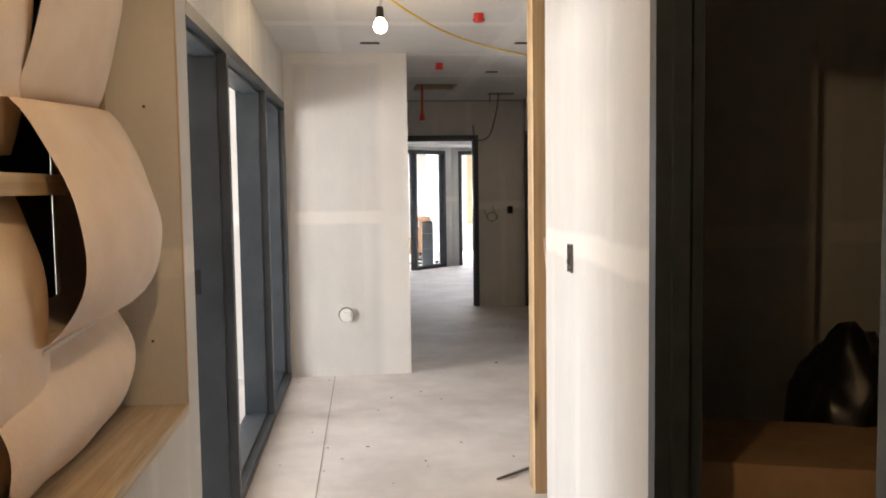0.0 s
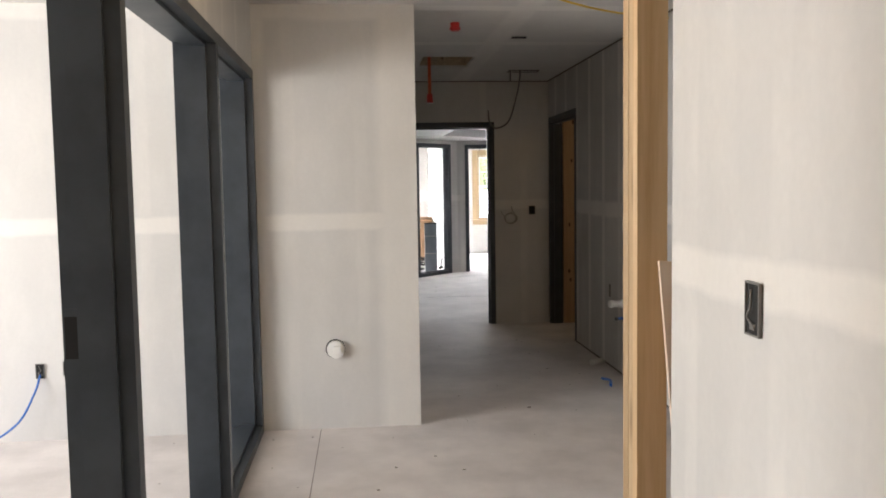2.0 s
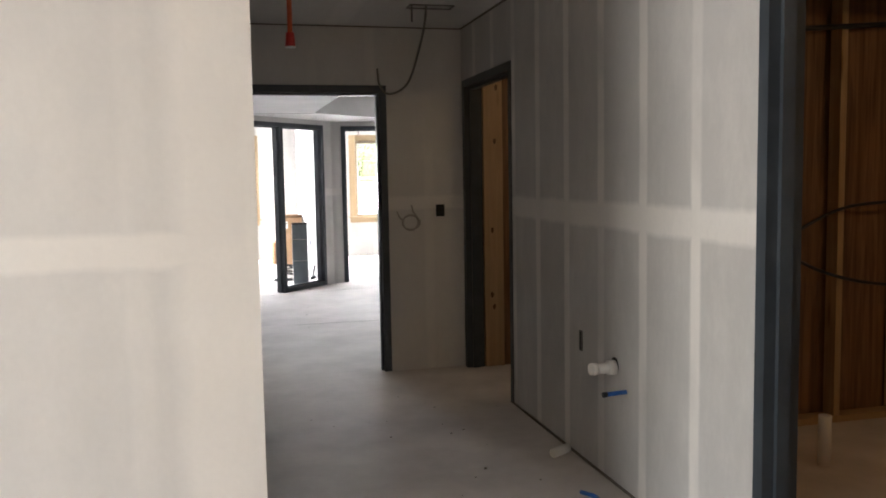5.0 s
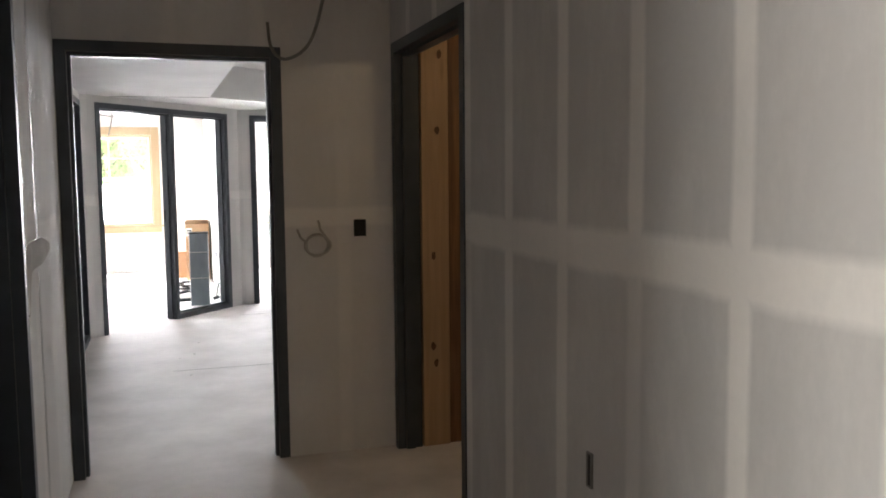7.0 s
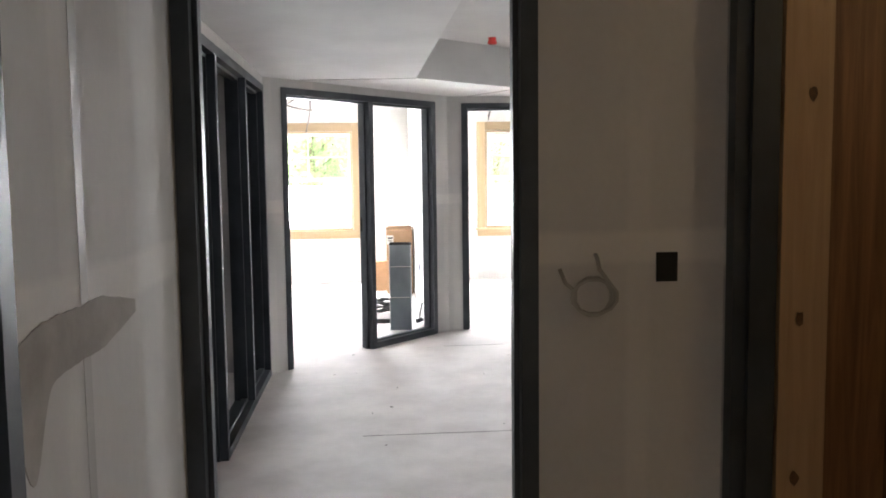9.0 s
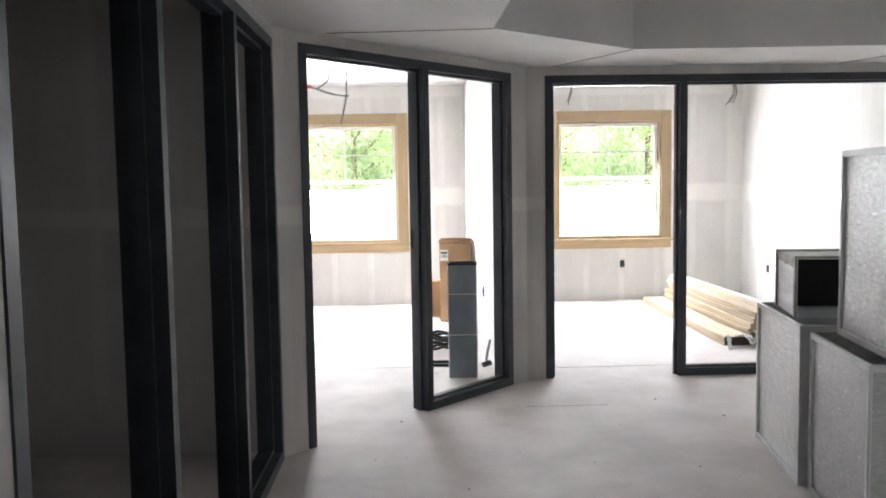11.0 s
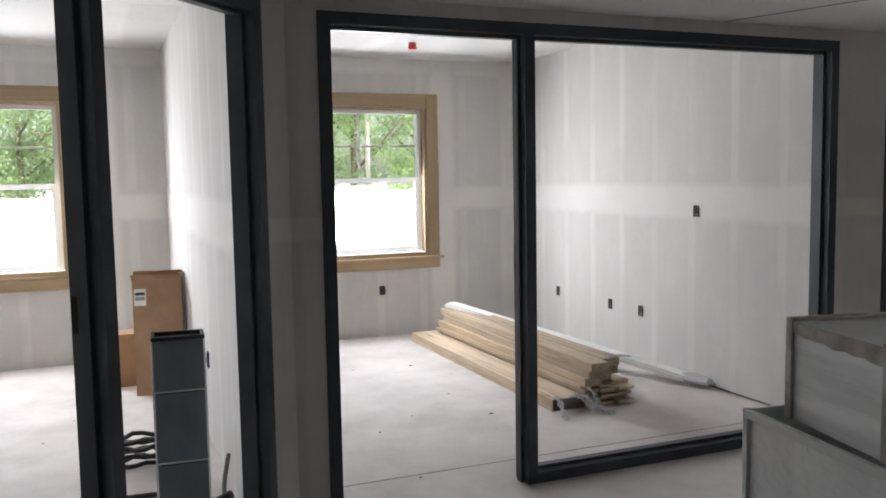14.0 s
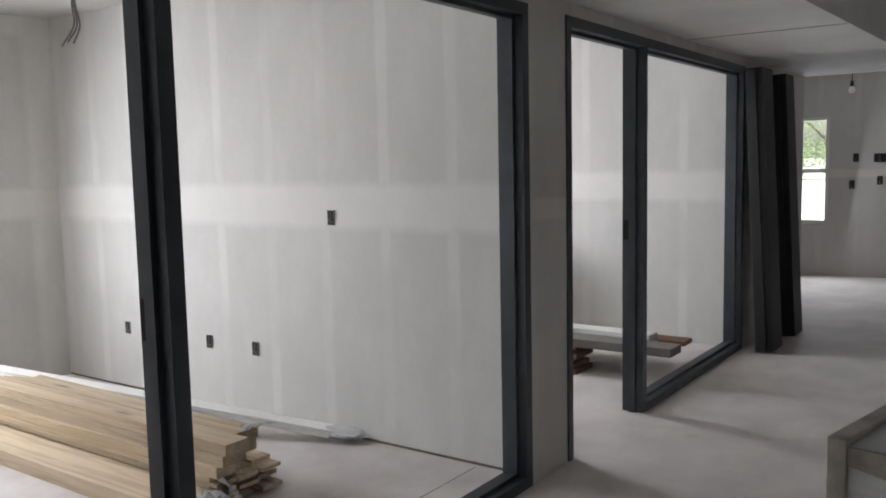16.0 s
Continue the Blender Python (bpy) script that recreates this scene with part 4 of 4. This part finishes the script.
# ---- dark side room ----


def carton(name, m, w, d, h, label, flaps=True, sticker=None):
    t = thing(name, m, label, "box")
    part("side", boxed(-w / 2, w / 2, -d / 2, -d / 2 + 0.006, 0, h), CARD, t)
    part("side", boxed(-w / 2, w / 2, d / 2 - 0.006, d / 2, 0, h), CARD, t)
    part("side", boxed(-w / 2, -w / 2 + 0.006, -d / 2 + 0.0065, d / 2 - 0.0065, 0, h), CARD, t)
    part("side", boxed(w / 2 - 0.006, w / 2, -d / 2 + 0.0065, d / 2 - 0.0065, 0, h), CARD, t)
    if flaps:
        low = 0.02 if sticker else 0.0
        part("flap", boxed(-w / 2, w / 2, 0.0, d / 2, 0, 0.005), CARD, t).matrix_basis = pose(0, -d / 2, h + 0.0005, 0) if not low else pose(0, -d / 2 + 0.006, h + 0.0005, 150)
        part("flap", boxed(-w / 2, w / 2, -d / 2 + 0.004, 0.0, 0, 0.005), CARD, t).matrix_basis = pose(0, d / 2, h + 0.0005, 0) if not low else pose(0, d / 2 - 0.004, h + 0.0005, -35)
    if sticker:
        x, z, sw, sh = sticker
        lab = part("label", boxed(x, x + sw, -d / 2 - 0.0015, -d / 2 - 0.0003, z, z + sh), LABELW, t, "white shipping label")
        for k in range(13):
            xa = x + sw * (0.10 + 0.062 * k)
            part("print", boxed(xa, xa + sw * (0.022 + 0.014 * (k * 5 % 3)), -d / 2 - 0.0022, -d / 2 - 0.0016, z + sh * 0.30, z + sh * 0.52), CABLE, lab)
        for k, (a, b, hh) in enumerate(((0.10, 0.90, 0.17),)):
            zz = z + sh * 0.62
            part("print", boxed(x + sw * a, x + sw * b, -d / 2 - 0.0022, -d / 2 - 0.0016, zz, zz + sh * hh), INK if k == 0 else CABLE, lab)
    return t


carton("cardboard_box", pose(2.40, 0.1, 0, 0, 0, -18), 0.75, 0.5, 0.58, "closed brown cardboard box in a dark room")
bag = thing("bin_bag", pose(2.78, 0.45, 0), "full black bin bag slumped in a dark room", "bag")
bm = bmesh.new()
bmesh.ops.create_icosphere(bm, subdivisions=4, radius=1.0)
for v in bm.verts:
    n = noise.noise(v.co * 2.2) * 0.14 + noise.noise(v.co * 6) * 0.05
    v.co = Vector((v.co.x * 0.24, v.co.y * 0.24, max(v.co.z, -0.92) * 0.46 + 0.423)) * (1 + n * 0.6)
    v.co.z = max(v.co.z, 0.0)
for f in bm.faces:
    f.smooth = True
part("sack", bm, material("black_film", (0.012, 0.012, 0.013), 0.25), bag)

# ---- hall: soffit gap, duct pieces, leaning frames ----
gap = thing("soffit_opening", pose(1.123, 8.29, 2.13), "unfinished gap in the soffit showing dark pine framing", "opening", kind="structure")
part("joist", boxed(0.0, 1.06, 0.03, 0.07, 0.05, 0.29), PINE_X, gap)
part("joist", boxed(0.0, 1.06, 0.17, 0.21, 0.02, 0.29), PINE_X, gap)
part("edge_board", boxed(1.07, 1.12, -0.06, 0.235, 0.0, 0.305), CEILING, gap)
solid("hall_header", boxed(1.123, 2.24, 8.12, 8.29, 2.13, 2.44), CEILING, "boxed drywall header across the hall", kind="structure")
jb = thing("white_fixture", pose(2.36, 8.42, 2.44), "small white ceiling fixture base", "fixture")
part("base", boxed(-0.06, 0.06, -0.05, 0.05, -0.03, -0.001, bevel=0.006), PLASTIC_WHITE, jb)
part("lens", boxed(-0.04, 0.04, -0.035, 0.035, -0.045, -0.031, bevel=0.006), PLASTIC_WHITE, jb)

RIM = noisy("worn_tan_rim", (0.34, 0.30, 0.26), (0.58, 0.55, 0.50), 14.0, 0.6, bump=0.2)
PANEL = noisy("streaked_sheet", (0.66, 0.68, 0.68), (0.90, 0.91, 0.91), 2.2, 0.45, stretch=(1, 0.9, 9), bump=0.03, metal=0.05)
FILMED = noisy("film_over_sheet", (0.80, 0.82, 0.82), (0.90, 0.92, 0.92), 3.0, 0.35, stretch=(1, 2.2, 0.6), bump=0.05, metal=0.05)
p, add, link = kit(FILMED)
p.inputs["Coat Weight"].default_value, p.inputs["Coat Roughness"].default_value = 0.9, 0.12
fold = add("TexNoise", Scale=11.0, Detail=4.0, Roughness=0.6, Distortion=1.2)
link(mapped(add, link, (1, 1, 1.8)), fold.inputs["Vector"])
fb = add("Bump", Strength=0.75, Distance=0.02)
link(fold.outputs[0], fb.inputs["Height"])
link(fb.outputs[0], p.inputs["Coat Normal"])
GALV_WRAP = noisy("wrapped_sheet", (0.58, 0.60, 0.60), (0.78, 0.80, 0.80), 26.0, 0.22, stretch=(1, 1, 2.5), bump=0.5, fine=40, metal=0.35)


def duct(name, m, w, d, h, mat, label, axis="z"):
    """A rectangular duct length: four thin walls with flanged rims at both open ends."""
    t = thing(name, m, label, "duct", "duct lengths")
    th, fl = 0.004, 0.028
    if axis == "z":
        for a in ((-w / 2, w / 2, -d / 2, -d / 2 + th, 0, h), (-w / 2, w / 2, d / 2 - th, d / 2, 0, h), (-w / 2, -w / 2 + th, -d / 2 + th, d / 2 - th, 0, h), (w / 2 - th, w / 2, -d / 2 + th, d / 2 - th, 0, h)):
            part("side", boxed(*a), mat, t)
        for z in (0.001, h - fl):
            for a in ((-w / 2 - 0.012, w / 2 + 0.012, -d / 2 - 0.012, -d / 2 - 0.0005), (-w / 2 - 0.012, w / 2 + 0.012, d / 2 + 0.0005, d / 2 + 0.012), (-w / 2 - 0.012, -w / 2 - 0.0005, -d / 2, d / 2), (w / 2 + 0.0005, w / 2 + 0.012, -d / 2, d / 2)):
                part("flange", boxed(*a, z, z + fl - 0.001, bevel=0.002), GALV, t)
        for x in (-w / 2 - 0.006, w / 2 + 0.006):
            for y in (-d / 2, d / 2):
                part("corner_seam", boxed(x - 0.006, x + 0.006, y - 0.012, y + 0.012, fl, h - fl, bevel=0.002), GALV, t)
    else:
        for a in ((-w / 2, w / 2, 0, th), (-w / 2, w / 2, h - th, h), (-w / 2, -w / 2 + th, th, h - th), (w / 2 - th, w / 2, th, h - th)):
            part("side", boxed(a[0], a[1], -d / 2, d / 2, a[2], a[3]), mat, t)
        for y in (-d / 2, d / 2 - fl):
            for a in ((-w / 2, w / 2, h + 0.0005, h + 0.010), (-w / 2 - 0.010, -w / 2 - 0.0005, 0, h + 0.010), (w / 2 + 0.0005, w / 2 + 0.010, 0, h + 0.010)):
                part("flange", boxed(a[0], a[1], y, y + fl, a[2], a[3], bevel=0.002), RIM, t, "tan worn flange")
        ragged = [(-d / 2 + fl, h - 0.001), (d / 2 - fl, h - 0.001)]
        for k in range(22):
            yy = d / 2 - fl - (d - 2 * fl) * k / 21
            ragged.append((yy, h - 0.034 - 0.009 * noise.noise(Vector((yy * 30, 1.3, 0))) - 0.012 * k / 21))
        part("worn_band", prism(bmesh.new(), ragged, -w / 2 - 0.006, -w / 2 - 0.0005, "yzx"), RIM, t, "tan worn edge band")
        # black sheet painting the shade deep inside the open duct
        part("inner_dark", boxed(-w / 2 + th, w / 2 - th, d / 2 - 0.06, d / 2 - 0.05, th, h - th), BLACK, t)
    return t


GAL = "galvanised sheet-metal duct length, open end, on the floor"
duct("duct_section", pose(3.98, 10.878, 0, 0, 0, -8.6), 0.90, 0.715, 0.718, FILMED, GAL)
duct("duct_section", pose(3.975, 10.90, 0.718, 0, 0, -12.0), 0.80, 0.42, 0.275, PANEL, "galvanised duct length lying on another duct", "y")
duct("duct_section", pose(3.895, 10.133, 0, 0, 0, -8.6), 0.90, 0.64, 0.70, GALV_WRAP, "duct length wrapped in clear film on the floor")
duct("duct_section", pose(3.87, 10.15, 0.70, 0, 0, -8.6), 0.66, 0.50, 0.77, GALV_WRAP, "tall film-wrapped duct length standing on another")

LEANER = material("black_primed_steel", (0.014, 0.015, 0.017), 0.5)
for x, tilt in ((8.68, 3.0), (9.33, 3.0)):
    t = thing("leaning_frame", pose(x, 12.47, 0, -tilt, 0, 0), "black steel frame piece leaning on the wall", "steel frame", "leaning frame pieces")
    out = [(-0.13, 0), (0.13, 0), (0.13, 0.05), (0.15, 0.05), (0.15, 0.12), (-0.15, 0.12), (-0.15, 0.05), (-0.13, 0.05)]
    part("channel", prism(bmesh.new(), out, 0.014, 2.05), LEANER, t)
    part("end_plate", boxed(-0.13, 0.13, 0.002, 0.11, 2.051, 2.056), LEANER, t)
# header beam drawn as one black bar, for its dark line
solid("end_header", boxed(10.45, 10.56, 8.0, 11.69, 2.10, 2.19), BLACK, "black header bar across the hall's end", kind="structure")
b3 = thing("hanging_bulb", pose(12.0, 12.58, 2.09), "unlit bare bulb on a cord under the ceiling", "light bulb")
part("glass", bulb_glass(), DIM, b3)
part("socket", socket(), CABLE_BLACK, b3)
part("cord", tube([(0, 0, 0.09), (0, 0, 0.35)], 0.005), CABLE_BLACK, b3)

# ---- first office ----
tower = thing("duct_upright", pose(2.125, 12.863, 0, 0, 0, -4), "upright galvanised duct length with dark rim beside a wall", "duct")
w, d, h = 0.19, 0.13, 0.79
for a in ((-w / 2, w / 2, -d / 2, -d / 2 + 0.004), (-w / 2, w / 2, d / 2 - 0.004, d / 2), (-w / 2, -w / 2 + 0.004, -d / 2 + 0.004, d / 2 - 0.004), (w / 2 - 0.004, w / 2, -d / 2 + 0.004, d / 2 - 0.004)):
    part("side", boxed(*a, 0, h), GALV_DARK, tower)
for z in (0.30, 0.585):
    part("seam", boxed(-w / 2 - 0.001, w / 2 + 0.001, -d / 2 - 0.004, -d / 2 - 0.0003, z, z + 0.007, bevel=0.002), GALV, tower)
    part("seam_shadow", boxed(-w / 2 + 0.01, w / 2 - 0.01, -d / 2 - 0.0025, -d / 2 - 0.0003, z - 0.004, z - 0.0005), BLACK, tower)
for a in ((-w / 2 - 0.006, w / 2 + 0.006, -d / 2 - 0.006, -d / 2 + 0.008), (-w / 2 - 0.006, w / 2 + 0.006, d / 2 - 0.008, d / 2 + 0.006), (-w / 2 - 0.006, -w / 2 + 0.008, -d / 2 + 0.0085, d / 2 - 0.0085), (w / 2 - 0.008, w / 2 + 0.006, -d / 2 + 0.0085, d / 2 - 0.0085)):
    part("top_rim", boxed(*a, h + 0.0005, h + 0.016, bevel=0.003), LEANER, tower, "dark rim")
for x in (-w / 2 - 0.004, w / 2 + 0.004):
    part("edge_strip", boxed(x - 0.003, x + 0.003, -d / 2 - 0.006, -d / 2 + 0.006, 0.0, h - 0.002, bevel=0.001), GALV, tower)
carton("tall_carton", pose(2.20, 15.27, 0, 0, 0, -8), 0.31, 0.16, 0.77, "tall opened brown carton with white label by a wall", True, (-0.145, 0.60, 0.075, 0.11))
carton("low_carton", pose(1.995, 15.62, 0, 0, 0, 6), 0.22, 0.2, 0.36, "small brown carton behind a taller one")
solid("trim_board", boxed(-0.03, 0.03, -0.006, 0.006, 0, 0.80, bevel=0.002), VINYL, "white trim board leaning on a wall", "trim", m=pose(2.335, 15.29, 0.001, 0, 2.0, 0))
coil = []
for k in range(64):
    a = 2 * math.pi * k / 16
    coil.append((2.01 + (0.12 + 0.012 * math.sin(k)) * math.cos(a), 13.72 + 0.10 * math.sin(a), 0.02 + 0.0024 * k + 0.008 * math.sin(k * 1.7)))
solid("cable_coil", tube(coil, 0.012), CABLE_BLACK, "coil of thick black cable on the floor", "cable")
solid("black_rod", tube([(1.80, 13.31, 0.012), (2.04, 13.29, 0.012)], 0.011), CABLE_BLACK, "short black rod on the floor", "rod")
solid("black_rod", tube([(1.79, 13.20, 0.012), (2.04, 13.17, 0.012)], 0.011), CABLE_BLACK, "short black rod on the floor", "rod")
valve = thing("pipe_valve", pose(2.31, 13.02, 0), "dark pipe elbow with valve low on a wall", "valve")
part("pipe", tube(curve_points([(0.03, 0.12, 0.20), (0.0, 0.06, 0.10), (-0.01, 0.0, 0.05)]), 0.010), CABLE, valve)
part("knob", tube([(-0.035, -0.02, 0.045), (0.02, 0.01, 0.055)], 0.02, 12), CABLE_BLACK, valve)


def ceiling_wires(name, x, y, spread, drop, label, seed):
    t = thing(name, pose(x, y, H), label, "cable", "hanging ceiling wires")
    r = random.Random(seed)
    for k in range(3):
        a = r.uniform(-1, 1) * spread
        part("wire", tube(curve_points([(0.01 * k, 0, 0.0), (a * 0.25, 0.01, -drop * 0.3), (a * 0.5 + 0.02, 0.0, -drop * 0.6), (a, 0.02, -drop * r.uniform(0.8, 1.0))]), 0.005, 6), CABLE, t)


wires = thing("wire_bundle", pose(1.0, 15.1, H), "grey cable bundle looped under the ceiling with red tag", "cable")
part("wire", tube(curve_points([(0.02, 0, 0), (0.0, 0, -0.10), (-0.10, 0, -0.17), (-0.16, 0, -0.16), (-0.02, 0, -0.20), (0.10, 0, -0.235), (0.20, 0, -0.24)]), 0.008, 6), CABLE, wires)
part("wire", tube(curve_points([(-0.16, 0.01, -0.155), (0.0, 0.01, -0.215), (0.19, 0.01, -0.25)]), 0.008, 6), CABLE, wires)
part("wire", tube(curve_points([(0.18, 0, -0.02), (0.175, 0.01, -0.14), (0.17, 0, -0.27), (0.12, 0, -0.50)]), 0.008, 6), CABLE, wires)
part("tag", boxed(-0.19, -0.16, -0.005, 0.012, -0.17, -0.14), PLASTIC_RED, wires)
ceiling_wires("hanging_wires", 4.93, 15.15, 0.10, 0.42, "grey wires hanging from the office ceiling", 4)
ceiling_wires("hanging_wires", 3.232, 14.71, 0.02, 0.40, "grey wire hanging straight from the ceiling", 9)

# ---- second office: lumber ----


def plank(name, x, y0, y1, z, w, h, label, group, mat=None, turn=0.0):
    c = (y0 + y1) / 2
    return solid(name, boxed(-w / 2, w / 2, -(y1 - y0) / 2, (y1 - y0) / 2, 0, h, bevel=0.0015), mat or PINE_Y, label, "board", group=group, m=pose(x, c, z, 0, 0, turn))


LUM = "pale pine board in a stacked pile on the floor"
wide = plank("plank", 4.415, 13.71, 16.14, 0.0, 0.23, 0.075, "wide pale pine plank lying beside a stack", "lumber pile")
# thin plate that makes the plank's near end darker
part("end_face", boxed(-0.108, 0.108, -1.219, -1.2155, 0.004, 0.068), material("dark_end_face", (0.09, 0.075, 0.065), 0.35), wide, "darker grey-brown end face")
rng = random.Random(11)
z = 0.0
for layer in range(7):
    th = 0.019
    for k in range(3):
        wd = 0.108
        x = 4.565 + 0.113 * k + rng.uniform(-0.008, 0.008)
        e = rng.uniform(-0.07, 0.05)
        plank("plank", x, 13.71 + e, 16.02 + rng.uniform(-0.05, 0.05), z, wd, th - 0.0012, LUM, "lumber pile", turn=rng.uniform(-0.25, 0.25))
    z += th
for layer in range(3):
    th = 0.049
    for k in range(2):
        x = 4.575 + 0.128 * k + rng.uniform(-0.008, 0.008) + 0.012 * layer
        e = rng.uniform(-0.04, 0.04) + 0.05 * k - 0.02 * layer
        plank("plank", x, 13.69 + e, 16.0 + rng.uniform(-0.05, 0.04), z, 0.125, th - 0.0012, LUM, "lumber pile", turn=rng.uniform(-0.3, 0.3))
    z += th
a, b = Vector((4.60, 16.0, 0.312)), Vector((5.47, 13.78, 0.03))
d = b - a
trim = thing("wrapped_trim", Matrix.Translation(a) @ d.to_track_quat("Y", "Z").to_matrix().to_4x4(), "white trim bundle in clear film sloping off a stack", "trim")
part("board", boxed(-0.055, 0.055, 0, d.length - 0.12, -0.012, 0.012, bevel=0.003), VINYL, trim)
part("board", boxed(-0.05, 0.05, 0.02, d.length - 0.10, 0.0125, 0.028, bevel=0.003), VINYL, trim)
bm = bmesh.new()
bmesh.ops.create_icosphere(bm, subdivisions=4, radius=1.0)
for v in bm.verts:
    c = v.co.copy()
    k = 1 + 0.30 * noise.noise(c * 2.3) + 0.22 * abs(noise.noise(c * 5.5)) + 0.10 * noise.noise(c * 12)
    v.co = Vector((c.x * 0.06, c.y * 0.11, c.z * 0.026)) * k
part("film_end", bm, FILM, trim, "crumpled clear film").matrix_basis = pose(0, d.length - 0.05, 0.014)


def film_strip(points, width, seed):
    """A crumpled ribbon of clear film along a line."""
    r = random.Random(seed)
    spine = [Vector(q) for q in curve_points(points, 10)]
    across = 7
    verts, faces = [], []
    for i, c in enumerate(spine):
        run = (spine[min(i + 1, len(spine) - 1)] - spine[max(i - 1, 0)]).normalized()
        side = run.cross(Vector((0, 0, 1))).normalized()
        up = side.cross(run)
        wide = width * (0.65 + 0.6 * noise.noise(Vector((i * 0.21, seed, 0))))
        for k in range(across):
            u = k / (across - 1) - 0.5
            fold = 0.018 * noise.noise(Vector((u * 9, i * 0.33, seed * 3.1))) + 0.007 * r.uniform(-1, 1)
            q = c + side * (u * wide) + up * fold
            q.z = max(q.z, 0.003)
            verts.append(tuple(q))
    for i in range(len(spine) - 1):
        for k in range(across - 1):
            n = i * across + k
            faces.append((n, n + 1, n + across + 1, n + across))
    me = bpy.data.meshes.new("film_scrap")
    me.from_pydata(verts, [], faces)
    me.materials.append(FILM)
    ob = new("film_scrap", me)
    return tagged(ob, "crumpled clear plastic film at the planks' end", "plastic film", "film scraps")


film_strip([(4.34, 13.74, 0.085), (4.32, 13.65, 0.07), (4.30, 13.58, 0.03), (4.28, 13.50, 0.008)], 0.045, 1)
film_strip([(4.48, 13.74, 0.083), (4.49, 13.64, 0.085), (4.51, 13.59, 0.06), (4.56, 13.54, 0.02), (4.61, 13.51, 0.006)], 0.05, 2)
film_strip([(4.40, 13.72, 0.083), (4.45, 13.65, 0.088), (4.48, 13.60, 0.05), (4.49, 13.55, 0.015)], 0.05, 3)
film_strip([(4.54, 13.73, 0.14), (4.55, 13.65, 0.10), (4.56, 13.61, 0.05), (4.60, 13.58, 0.02)], 0.05, 4)
film_strip([(4.70, 13.74, 0.29), (4.78, 13.71, 0.295), (4.84, 13.68, 0.285)], 0.06, 5)

# ---- third office: more lumber ----
DARKPINE = timber("brown_boards", (0.12, 0.06, 0.035), (0.24, 0.13, 0.075), "y")
for k in range(5):
    plank("plank", 7.42 + 0.01 * (k % 2), 13.42 + 0.025 * (k % 3), 16.0, 0.034 * k, 0.26 - 0.015 * (k % 3), 0.032, "brown board in a low stack on the floor", "brown board pile", DARKPINE)
for y in (14.5, 15.7):
    solid("sleeper", boxed(7.58, 8.0, y, y + 0.09, 0.0, 0.17, bevel=0.003), DARKPINE, "brown timber sleeper under long cartons", "timber", group="sleepers")
plank("trim_box", 7.46, 12.80, 16.1, 0.171, 0.19, 0.055, "long grey trim carton on timber sleepers", "long cartons", CABLE)
plank("trim_box", 7.64, 13.02, 16.1, 0.171, 0.15, 0.085, "long white trim carton on timber sleepers", "long cartons", VINYL)
plank("plank", 7.81, 12.84, 16.0, 0.171, 0.16, 0.03, "brown board lying on timber sleepers", "brown board pile", DARKPINE)
rng = random.Random(3)
z = 0.0
for k in range(17):
    th = rng.uniform(0.03, 0.055)
    mat = VINYL if 12 <= k <= 14 else DARKPINE
    plank("plank", 8.3 + rng.uniform(-0.02, 0.02), 14.52 + rng.uniform(-0.06, 0.05), 16.2, z, 0.24, th - 0.002, "board in a tall ragged stack by a wall", "tall board pile", mat)
    z += th
plank("plank", 8.32, 14.58, 16.2, z, 0.26, 0.05, "rounded board on top of a tall stack", "tall board pile", DARKPINE)
